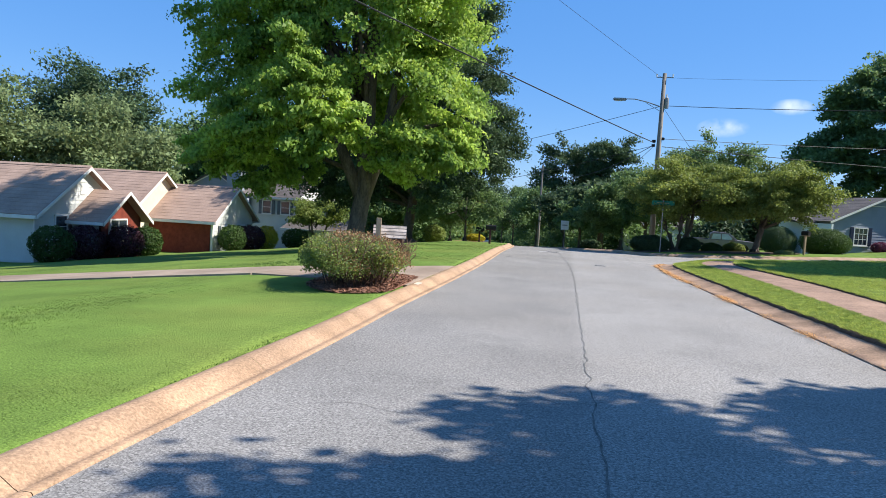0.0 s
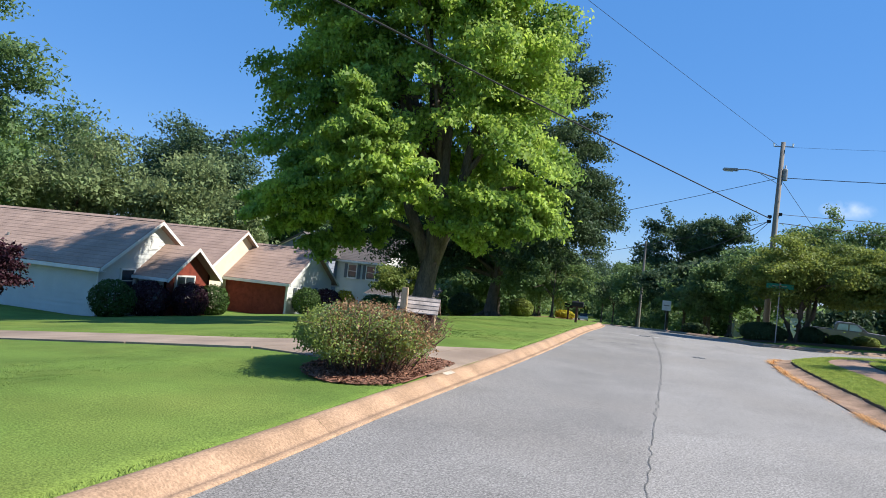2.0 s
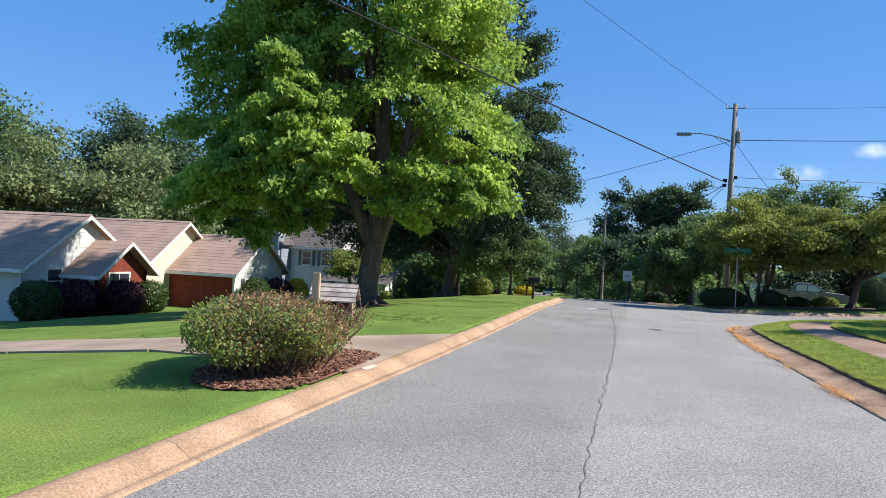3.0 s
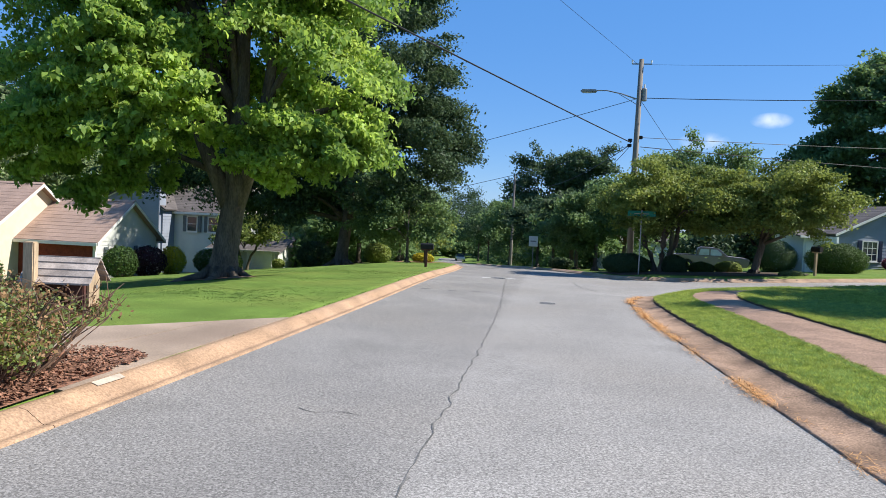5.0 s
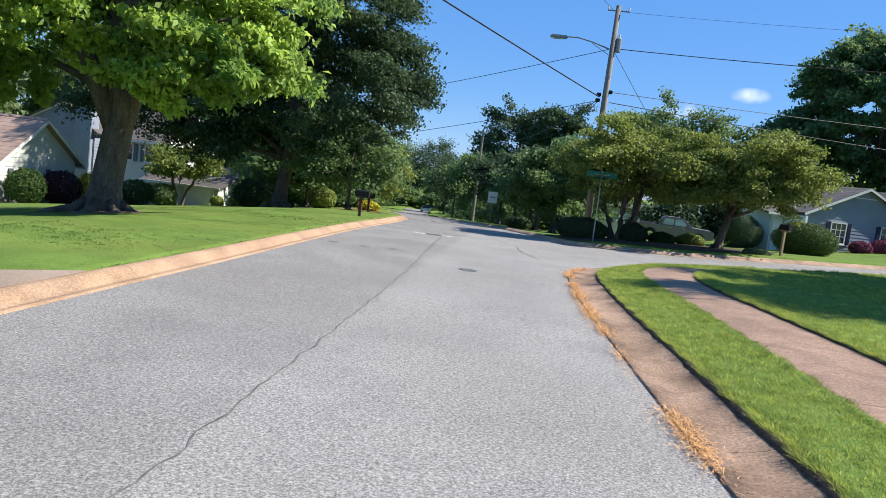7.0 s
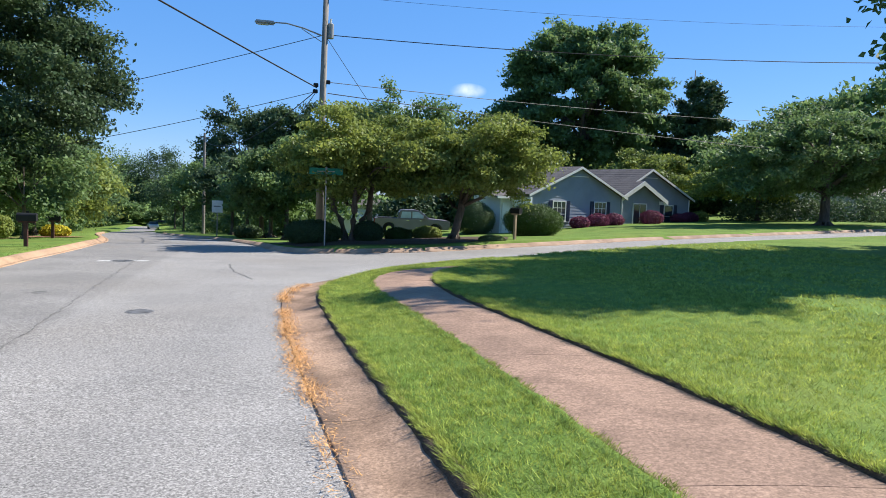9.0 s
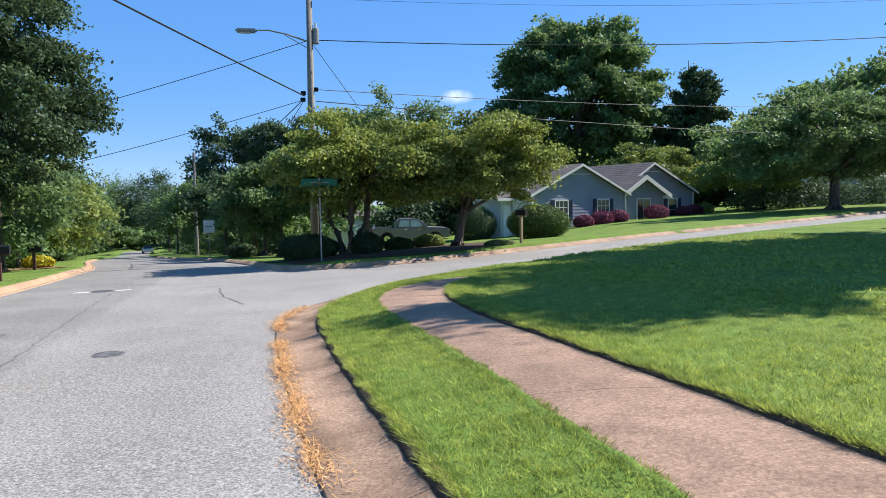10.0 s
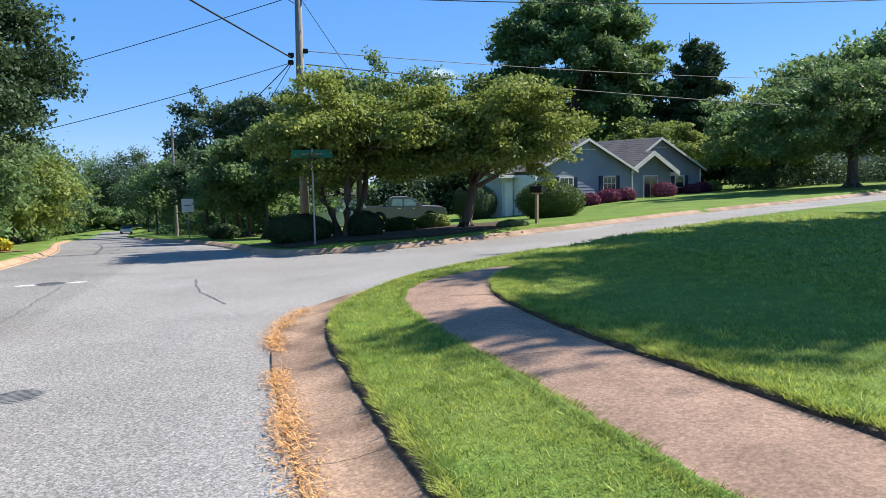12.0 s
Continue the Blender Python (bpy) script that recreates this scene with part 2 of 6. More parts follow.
# the road was laid in two widths, the older one along the lawn a little darker
an, al = M["asphalt"].node_tree.nodes, M["asphalt"].node_tree.links
where, parted, lane, worn = an.new("ShaderNodeNewGeometry"), an.new("ShaderNodeSeparateXYZ"), an.new("ShaderNodeMapRange"), an.new("ShaderNodeHueSaturation")
al.new(where.outputs["Position"], parted.inputs[0])
al.new(parted.outputs["X"], lane.inputs["Value"])
for key, value in (("From Min", 0.25), ("From Max", 0.42), ("To Min", 0.84), ("To Max", 0.97)):
    lane.inputs[key].default_value = value
al.new(an["Principled BSDF"].inputs["Base Color"].links[0].from_socket, worn.inputs["Color"])
al.new(lane.outputs[0], worn.inputs["Value"])
al.new(worn.outputs[0], an["Principled BSDF"].inputs["Base Color"])


# ---- building helpers ----
def mesh_of(name, verts, faces, material, parent=None, smooth=False):
    me = bpy.data.meshes.new(name)
    me.from_pydata([tuple(v) for v in verts], [], [tuple(f) for f in faces])
    me.materials.append(material)
    if smooth:
        me.polygons.foreach_set("use_smooth", [True] * len(me.polygons))
    ob = new(name, me)
    if parent:
        ob.parent = parent
    return ob


def soup(name, verts, size, material, parent=None):
    """One mesh of many loose equal polygons: verts is (n * size, 3)."""
    n = len(verts) // size
    me = bpy.data.meshes.new(name)
    me.vertices.add(n * size)
    me.vertices.foreach_set("co", np.ascontiguousarray(verts, dtype=np.float32).ravel())
    me.loops.add(n * size)
    me.loops.foreach_set("vertex_index", np.arange(n * size, dtype=np.int32))
    me.polygons.add(n)
    me.polygons.foreach_set("loop_start", np.arange(0, n * size, size, dtype=np.int32))
    me.polygons.foreach_set("loop_total", np.full(n, size, dtype=np.int32))
    me.update(calc_edges=True)
    me.materials.append(material)
    ob = new(name, me)
    if parent:
        ob.parent = parent
    return ob


def part(name, bm, material, parent=None, label="", smooth=False):
    me = bpy.data.meshes.new(name)
    bmesh.ops.recalc_face_normals(bm, faces=bm.faces)
    bm.to_mesh(me)
    bm.free()
    me.materials.append(material)
    if smooth:
        me.polygons.foreach_set("use_smooth", [True] * len(me.polygons))
    ob = new(name, me)
    if parent:
        ob.parent = parent
    if label:
        tagged(ob, label)
    return ob


def empty(name, m, label, category, group=""):
    e = new(name)
    e.matrix_world = m
    return tagged(e, label, category, group)


def box(bm, x0, y0, z0, x1, y1, z1, bevel=0.0, m=None):
    r = bmesh.ops.create_cube(bm, size=1.0)
    vs = r["verts"]
    for v in vs:
        v.co = Vector(((x0 + x1) / 2 + v.co.x * (x1 - x0), (y0 + y1) / 2 + v.co.y * (y1 - y0), (z0 + z1) / 2 + v.co.z * (z1 - z0)))
    if bevel:
        es = list({e for v in vs for e in v.link_edges})
        r = bmesh.ops.bevel(bm, geom=es, offset=bevel, segments=2, affect="EDGES")
        vs = list({v for f in r["faces"] for v in f.verts} | {v for v in vs if v.is_valid})
    if m is not None:
        bmesh.ops.transform(bm, matrix=m, verts=[v for v in vs if v.is_valid])
    return bm


def boxed(*a, **k):
    return box(bmesh.new(), *a, **k)


def tube(bm, pts, radii, n=8, cap=True):
    rings = []
    pts = [Vector(p) for p in pts]
    for i, p in enumerate(pts):
        d = (pts[min(i + 1, len(pts) - 1)] - pts[max(i - 1, 0)]).normalized()
        a = d.orthogonal().normalized() if abs(d.z) < 0.9 else Vector((1, 0, 0)).cross(d).normalized()
        b = d.cross(a)
        rings.append([bm.verts.new(p + (a * math.cos(2 * math.pi * k / n) + b * math.sin(2 * math.pi * k / n)) * radii[i]) for k in range(n)])
    for r, s in zip(rings, rings[1:]):
        # match the rings where the side vectors flip
        off = min(range(n), key=lambda o: (r[0].co - s[o].co - (r[0].co - s[o].co).project(s[0].co - r[0].co)).length)
        for k in range(n):
            bm.faces.new((r[k], r[(k + 1) % n], s[(k + 1 + off) % n], s[(k + off) % n]))
    if cap:
        bm.faces.new(rings[0])
        bm.faces.new(rings[-1])
    return bm


def tubed(pts, radii, n=8):
    return tube(bmesh.new(), pts, radii, n)


def poly(bm, pts, depth):
    """A flat polygon given in 3D, thickened by the vector depth."""
    vs = [bm.verts.new(p) for p in pts]
    f = bm.faces.new(vs)
    r = bmesh.ops.extrude_face_region(bm, geom=[f])
    bmesh.ops.translate(bm, vec=Vector(depth), verts=[v for v in r["geom"] if isinstance(v, bmesh.types.BMVert)])
    return bm


# ---- lie of the land ----
def smooth01(a, b, x):
    t = np.clip((x - a) / (b - a), 0, 1)
    return t * t * (3 - 2 * t)


def hollow(x, y):
    """The corner lot dips behind its hedge."""
    return 0.34 * smooth01(42.5, 54, y) * smooth01(4, 8, x) * (1 - smooth01(17, 24, x)) * (1 - smooth01(75, 95, y))


def fall(y):
    return np.interp(y, [18, 24, 32, 40, 53, 66, 100, 140, 180, 400], [0, -0.05, -0.2, -0.45, -1.15, -1.9, -3.9, -6.2, -7.6, -7.6])


def base_z(x, y):
    x, y = np.asarray(x, float), np.asarray(y, float)
    z = fall(y) * np.exp(-np.clip(x - 3.9, 0, 200) / 20) + 0.02 * np.clip(x - 3.9, 0, 40)
    bend = np.interp(y, [40, 48, 58, 70, 95, 130, 180], [0, 1.0, 3, 5.5, 10, 15.5, 22])
    xl = x + bend
    return z - hollow(x, y) - 0.02 * np.clip(-3 - xl, 0, 3) - 0.108 * np.clip(-6 - xl, 0, 16)


def gz(x, y):
    """Height of the grass."""
    return float(base_z(x, y) + 0.12 + (0.08 * smooth01(3.9, 5.4, x)))


# outlines of the paved ground: the backs of the kerbs
LEFT = [(-3.09, -40), (-3.03, 3), (-2.95, 5.5), (-2.87, 8), (-2.83, 11), (-2.75, 13.5), (-2.67, 16), (-2.62, 19), (-2.65, 24), (-2.77, 28), (-2.89, 36), (-3.29, 42), (-4.31, 48), (-6.52, 58), (-9.05, 70), (-13.45, 95), (-19.05, 130), (-25.35, 180)]
RIGHT_S = [(4.78, -40), (4.62, 6), (4.38, 11), (4.14, 14), (3.88, 18), (3.70, 22), (3.70, 24.6), (3.93, 26.2), (4.5, 27.3), (5.6, 28.5), (7, 29.7), (9, 31.1), (11.8, 32.9), (15, 34.7), (20, 37.2), (30, 40.8), (60, 50), (120, 66)]
RIGHT_N = [(120, 71), (60, 55.5), (30, 46), (18.5, 41.6), (14.6, 39.6), (11, 37.9), (8.4, 36.6), (6.5, 36.2), (4.6, 36.6), (3.4, 38), (2.9, 40.5), (2.1, 46), (0, 56), (-3.2, 70), (-7.6, 95), (-13.2, 130), (-19.5, 180)]


def curve_pts(ctrl, step=0.5):
    """Points along a smooth curve through the control points."""
    c = np.array(ctrl, float)
    c = np.vstack([2 * c[0] - c[1], c, 2 * c[-1] - c[-2]])
    out = []
    for i in range(1, len(c) - 2):
        p0, p1, p2, p3 = c[i - 1:i + 3]
        k = max(2, int(np.linalg.norm(p2 - p1) / step))
        d1, d2 = (p2 - p0), (p3 - p1)
        L = np.linalg.norm(p2 - p1)
        m1, m2 = d1 / max(np.linalg.norm(d1), 1e-6) * L, d2 / max(np.linalg.norm(d2), 1e-6) * L
        for t in np.arange(k) / k:
            h = (2 * t**3 - 3 * t**2 + 1, t**3 - 2 * t**2 + t, -2 * t**3 + 3 * t**2, t**3 - t**2)
            out.append(h[0] * p1 + h[1] * m1 + h[2] * p2 + h[3] * m2)
    out.append(c[-2])
    return np.array(out)


L_C, S_C, N_C = curve_pts(LEFT), curve_pts(RIGHT_S), curve_pts(RIGHT_N)
PAVED = np.vstack([S_C, N_C, L_C[::-1]])
WALK_L = curve_pts([(5.35, -40), (5.2, 6), (5.0, 12), (4.84, 18), (4.72, 22), (4.6, 24.5), (4.68, 26), (5.02, 27.0), (5.7, 27.75), (6.6, 28.3)], 0.3)
WALK_R = curve_pts([(6.55, -40), (6.4, 6), (6.2, 12), (6.02, 18), (5.78, 21.4), (5.62, 23.4), (5.68, 25.2), (6.0, 26.5), (6.5, 27.4), (7.3, 28.2)], 0.3)
WALK = np.vstack([WALK_L, WALK_R[::-1]])
DRIVE = np.vstack([curve_pts([(-2.76, 12.95), (-3.6, 13.15), (-5.4, 13.3), (-8.5, 13.6), (-13, 13.8), (-32, 14.0)], 0.4),
                   curve_pts([(-32, 16.0), (-14, 15.8), (-10, 15.6), (-6.3, 15.3), (-4.4, 16.1), (-2.64, 17.9)], 0.4)])


def inside(x, y, poly_):
    r = np.zeros(x.shape, bool)
    px, py = poly_[:, 0], poly_[:, 1]
    for i in range(len(px)):
        j = i - 1
        if py[i] == py[j]:
            continue
        c = ((py[i] > y) != (py[j] > y)) & (x < (px[j] - px[i]) * (y - py[i]) / (py[j] - py[i]) + px[i])
        r ^= c
    return r


def edge_dist(x, y, poly_):
    d = np.full(x.shape, 1e9)
    for i in range(len(poly_)):
        a, b = poly_[i - 1], poly_[i]
        ab = b - a
        q = ab @ ab
        if q < 1e-9 or q > 900:
            continue
        t = np.clip(((x - a[0]) * ab[0] + (y - a[1]) * ab[1]) / q, 0, 1)
        d = np.minimum(d, np.hypot(x - a[0] - t * ab[0], y - a[1] - t * ab[1]))
    return d


def axis(*spans):
    out = []
    for a, b, n in spans:
        out += list(np.linspace(a, b, n, endpoint=False))
    return np.array(out + [spans[-1][1]])


def grid_mesh(name, xs, ys, z, keep, material):
    nx, ny = len(xs), len(ys)
    X, Y = np.meshgrid(xs, ys)
    used = np.zeros((ny, nx), bool)
    cells = np.argwhere(keep)
    for a, b in ((0, 0), (0, 1), (1, 0), (1, 1)):
        used[cells[:, 0] + a, cells[:, 1] + b] = True
    idx = -np.ones((ny, nx), int)
    idx[used] = np.arange(used.sum())
    vs = np.stack([X[used], Y[used], z[used]], 1)
    fs = np.stack([idx[cells[:, 0], cells[:, 1]], idx[cells[:, 0], cells[:, 1] + 1], idx[cells[:, 0] + 1, cells[:, 1] + 1], idx[cells[:, 0] + 1, cells[:, 1]]], 1)
    return mesh_of(name, vs.tolist(), fs.tolist(), material, smooth=True)


# ---- ground: one sheet of lawn and earth to the horizon ----
gx = axis((-900, -100, 12), (-100, -30, 24), (-30, -10, 24), (-10, -4, 20), (-4, -2.4, 10), (-2.4, 3, 12), (3, 8, 50), (8, 20, 40), (20, 60, 40), (60, 900, 20))
gy = axis((-900, -40, 10), (-40, 0, 14), (0, 8, 20), (8, 31, 115), (31, 48, 50), (48, 110, 50), (110, 900, 24))
GX, GY = np.meshgrid(gx, gy)
in_road, in_walk = inside(GX, GY, PAVED), inside(GX, GY, WALK)
near_edge = edge_dist(GX, GY, PAVED)
near_walk = edge_dist(GX, GY, WALK)
GZ = base_z(GX, GY) + 0.12 + 0.08 * smooth01(3.9, 5.4, GX)
lump = np.array([noise.noise(Vector((a * 0.35, b * 0.35, 0))) for a, b in zip(GX.ravel(), GY.ravel())]).reshape(GX.shape)
GZ = GZ + np.where(in_road, 0, 0.025 * lump * np.clip(np.minimum(near_edge, near_walk), 0, 1))
GZ = np.where(in_road, base_z(GX, GY) - 0.05 - 0.25 * (near_edge > 1.2) - 0.05, GZ)
GZ = np.where(in_walk & (near_walk > 0.12), GZ - 0.10, GZ)
far_d = np.hypot(GX, GY - 60)
GZ = np.where(far_d > 300, np.minimum(GZ, -5.0), GZ)
ground = grid_mesh("ground", gx, gy, GZ, np.ones((len(gy) - 1, len(gx) - 1), bool), M["lawn"])
tagged(ground, "mown green lawn running down from the road", "lawn", kind="structure")

# ---- road: weathered asphalt with a side street ----
rx = axis((-4, 8, 48), (8, 30, 74), (30, 120, 90))
ry = axis((-40, 0, 40), (0, 48, 192), (48, 72, 60))
RX, RY = np.meshgrid(rx, ry)
cx, cy = np.meshgrid((rx[1:] + rx[:-1]) / 2, (ry[1:] + ry[:-1]) / 2)
keep = inside(cx, cy, PAVED) & ~((cx < 4) & (cy > 46))
keep &= (edge_dist(cx, cy, PAVED) > 0.2) | (cx > 20)
RZ = base_z(RX, RY)
road = grid_mesh("road", rx, ry, RZ, keep, M["asphalt"])
tagged(road, "weathered grey asphalt road with tar seams", "road", kind="structure")
ys_far = np.linspace(45.7, 180, 70)
xl_far = np.interp(ys_far, L_C[:, 1], L_C[:, 0]) + 0.3
nf = N_C[N_C[:, 0] < 3.3][:]
xr_far = np.interp(ys_far, nf[:, 1], nf[:, 0]) - 0.3
vs, fs = [], []
for i, (y_, a, b) in enumerate(zip(ys_far, xl_far, xr_far)):
    for k in range(5):
        x_ = a + (b - a) * k / 4
        vs.append((x_, y_, float(base_z(x_, y_)) + 0.004))
    if i:
        for k in range(4):
            o = (i - 1) * 5 + k
            fs.append((o, o + 1, o + 6, o + 5))
tagged(mesh_of("road_far", vs, fs, M["asphalt"]), "asphalt road running downhill between trees", "road", kind="structure")


def normals2d(c, side):
    d = np.gradient(c, axis=0)
    d /= np.linalg.norm(d, axis=1)[:, None]
    return np.stack([-d[:, 1], d[:, 0]], 1) * side


def strip(name, c, nrm, profile, material, zfun, parent=None, jitter=0.0):
    """A ribbon along c: profile gives (offset into the road, height) pairs."""
    vs, fs = [], []
    n = len(profile)
    for i, p in enumerate(c):
        j = jitter * noise.noise(Vector((p[0] * 0.7, p[1] * 0.7, 3)))
        for o, h in profile:
            q = p + nrm[i] * (o + j)
            vs.append((q[0], q[1], float(zfun(q[0], q[1])) + h))
        if i:
            for k in range(n - 1):
                a = (i - 1) * n + k
                fs.append((a, a + 1, a + n + 1, a + n))
    return mesh_of(name, vs, fs, material, parent, smooth=True)


KERB = [(-0.05, -0.12), (-0.04, 0.095), (-0.01, 0.122), (0.05, 0.130), (0.12, 0.115), (0.19, 0.068), (0.245, 0.028), (0.278, 0.012), (0.288, 0.020), (0.355, 0.020), (0.365, 0.010), (0.37, -0.06)]
GUTTER = [(-0.05, -0.12), (-0.04, 0.06), (0.0, 0.085), (0.05, 0.085), (0.14, 0.055), (0.27, 0.026), (0.40, 0.014), (0.59, 0.022), (0.605, 0.012), (0.61, -0.06)]


LOW = [(-0.13, -0.12), (-0.11, 0.11), (-0.03, 0.138), (0.05, 0.13), (0.16, 0.045), (0.23, 0.012), (0.24, -0.06)]


def kerb_run(name, c, side, profile, label, zfun=base_z, surface="kerb"):
    """A kerb cast in lengths of about three metres with a fine joint between them."""
    root = tagged(new(name), label, "kerb", kind="structure")
    nrm = normals2d(c, side)
    s = np.concatenate([[0], np.cumsum(np.linalg.norm(np.diff(c, axis=0), axis=1))])
    pos, seg = 0.0, 3.05
    while pos < s[-1] - 0.5:
        a, b = pos + 0.003, min(pos + seg, s[-1]) - 0.003
        t = np.linspace(a, b, 8)
        cc = np.stack([np.interp(t, s, c[:, 0]), np.interp(t, s, c[:, 1])], 1)
        nn = np.stack([np.interp(t, s, nrm[:, 0]), np.interp(t, s, nrm[:, 1])], 1)
        strip("kerb_length", cc, nn, profile, M[surface], zfun, root)
        pos += seg
    return root


def run(c, lo, hi, ax=1):
    return c[(c[:, ax] >= lo) & (c[:, ax] <= hi)]


kerb_run("kerb_1", run(L_C, -12, 90), -1, KERB, "tan rolled concrete kerb along the lawn")
kerb_run("kerb_2", S_C[(S_C[:, 1] > -12) & (S_C[:, 0] < 62)], 1, GUTTER, "stained tan concrete gutter round the street corner", surface="gutter")
kerb_run("kerb_3", N_C[(N_C[:, 1] < 95) & (N_C[:, 0] < 62)], 1, LOW, "worn reddish concrete kerb below the corner trees", surface="kerb_worn")


# ---- sidewalk slabs, driveway, soil edges ----
walk_root = tagged(new("pavement"), "pinkish brown concrete sidewalk curving to the side street", "sidewalk", kind="structure")


def along(c):
    s = np.concatenate([[0], np.cumsum(np.linalg.norm(np.diff(c, axis=0), axis=1))])
    return s / s[-1], s[-1]


tl, len_l = along(WALK_L)
tr, _ = along(WALK_R)
count = int(len_l / 3.05)
for i in range(count):
    a, b = i / count + 0.0035 / len_l, (i + 1) / count - 0.0035 / len_l
    vs, fs = [], []
    ts = np.linspace(a, b, 6)
    tilt = random.uniform(-0.006, 0.006)
    for k, t in enumerate(ts):
        p = np.array([np.interp(t, tl, WALK_L[:, 0]), np.interp(t, tl, WALK_L[:, 1])])
        q = np.array([np.interp(t, tr, WALK_R[:, 0]), np.interp(t, tr, WALK_R[:, 1])])
        for w, dz in ((0.0, -0.14), (0.0, -0.008), (0.012, 0.0), (0.5, 0.003), (0.988, 0.0), (1.0, -0.008), (1.0, -0.14)):
            r = p + (q - p) * w
            vs.append((r[0], r[1], gz(r[0], r[1]) + 0.014 + dz + tilt * (w - 0.5)))
        if k:
            for j in range(6):
                o = (k - 1) * 7 + j
                fs.append((o, o + 1, o + 8, o + 7))
    fs.append(tuple(range(7)))
    fs.append(tuple(range(35, 42))[::-1])
    mesh_of("slab", vs, fs, M["walk"], walk_root)

half = len(DRIVE) // 2
near_l, far_l = DRIVE[:half], DRIVE[half:][::-1]
ta, _ = along(near_l)
tb, _ = along(far_l)
drive_root = tagged(new("driveway"), "brown stained concrete driveway across the lawn", "driveway", kind="structure")
for i in range(9):
    vs, fs = [], []
    ts = np.linspace((i / 9) ** 1.5 + 0.0006, ((i + 1) / 9) ** 1.5 - 0.0006, 6)
    for k, t in enumerate(ts):
        p = np.array([np.interp(t, ta, near_l[:, 0]), np.interp(t, ta, near_l[:, 1])])
        q = np.array([np.interp(t, tb, far_l[:, 0]), np.interp(t, tb, far_l[:, 1])])
        for w, dz in ((0.0, -0.15), (0.0, 0.0), (0.25, 0.004), (0.5, 0.006), (0.75, 0.004), (1.0, 0.0), (1.0, -0.15)):
            r = p + (q - p) * w
            vs.append((r[0], r[1], gz(r[0], r[1]) + 0.006 + 0.029 * min(1.0, max(0.0, (-2.7 - r[0]) / 1.2)) + dz))
        if k:
            for j in range(6):
                o = (k - 1) * 7 + j
                fs.append((o, o + 1, o + 8, o + 7))
    fs.append(tuple(range(7)))
    fs.append(tuple(range(35, 42))[::-1])
    mesh_of("slab", vs, fs, M["drive"], drive_root)

# dark bitten soil edges where the turf is cut, and the raised rim of lawn beside the sidewalk
def bitten(c, n2, amount):
    """A line moved in and out at two scales."""
    out = []
    for p, n_ in zip(c, n2):
        v = noise.noise(Vector((p[0] * 0.8, p[1] * 0.8, 3))) + 0.7 * noise.noise(Vector((p[0] * 4.5, p[1] * 4.5, 9))) + 0.4 * noise.noise(Vector((p[0] * 13, p[1] * 13, 5)))
        out.append(p + n_ * amount * v)
    return np.array(out)


def dense(c, step=0.06):
    s = np.concatenate([[0], np.cumsum(np.linalg.norm(np.diff(c, axis=0), axis=1))])
    t = np.arange(0, s[-1], step)
    return np.stack([np.interp(t, s, c[:, 0]), np.interp(t, s, c[:, 1])], 1)


def rim(x, y):
    """Height by which the lawn stands above the sidewalk along its cut edge."""
    d = edge_dist(x, y, WALK_R)
    right = (x > np.interp(y, WALK_R[:, 1], WALK_R[:, 0])) & (y < 28.2)
    return np.where(right, 0.055 * (1 - smooth01(0.15, 0.65, d)), 0.0)


c1 = dense(run(S_C[S_C[:, 0] < 9], 4, 31))
n1 = -normals2d(c1, 1.0)
e = strip("turf_edge_1", bitten(c1, n1, 0.02), n1, [(-0.085, -0.13), (-0.07, -0.035), (-0.025, -0.006), (0.03, 0.002), (0.07, -0.03)], M["soil"], gz)
tagged(e, "dark soil edge of cut turf beside the gutter", "turf edge", kind="structure")
c2 = dense(run(WALK_R, 4, 28.2))
n2 = -normals2d(c2, 1.0)
b2 = bitten(c2, n2, 0.02)
e = strip("turf_edge_2", b2, n2, [(-0.06, -0.03), (-0.045, 0.022), (-0.005, 0.045), (0.05, 0.05)], M["soil"], gz)
tagged(e, "dark soil edge of cut turf beside the sidewalk", "turf edge", kind="structure")
e = strip("turf_edge_3", b2, n2, [(0.03, 0.04), (0.06, 0.056), (0.2, 0.052), (0.42, 0.025), (0.75, -0.03)], M["lawn"], gz)
tagged(e, "raised rim of lawn along the sidewalk", "turf edge", kind="structure")
c3 = dense(run(WALK_L, 4, 28.2))
n3 = normals2d(c3, 1.0)
e = strip("turf_edge_4", bitten(c3, n3, 0.04), n3, [(-0.02, 0.012), (-0.005, 0.02), (0.03, 0.018), (0.12, -0.02)], M["lawn"], gz)
tagged(e, "thin grass growing over the sidewalk's edge", "turf edge", kind="structure")

# ---- trees and shrubs ----
def cloud(env, k, r0, r1, rng, shell=0.5):
    """Leaf-clump centres in a set of ellipsoids (cx, cy, cz, rx, ry, rz)."""
    env = np.array(env, float)
    w = env[:, 3] * env[:, 4] * env[:, 5]
    pick = rng.choice(len(env), k, p=w / w.sum())
    d = rng.normal(size=(k, 3))
    d /= np.linalg.norm(d, axis=1)[:, None]
    rad = shell + (1 - shell) * rng.random(k) ** 0.6
    c = env[pick, :3] + d * rad[:, None] * env[pick, 3:6]
    return np.hstack([c, rng.uniform(r0, r1, (k, 1))])


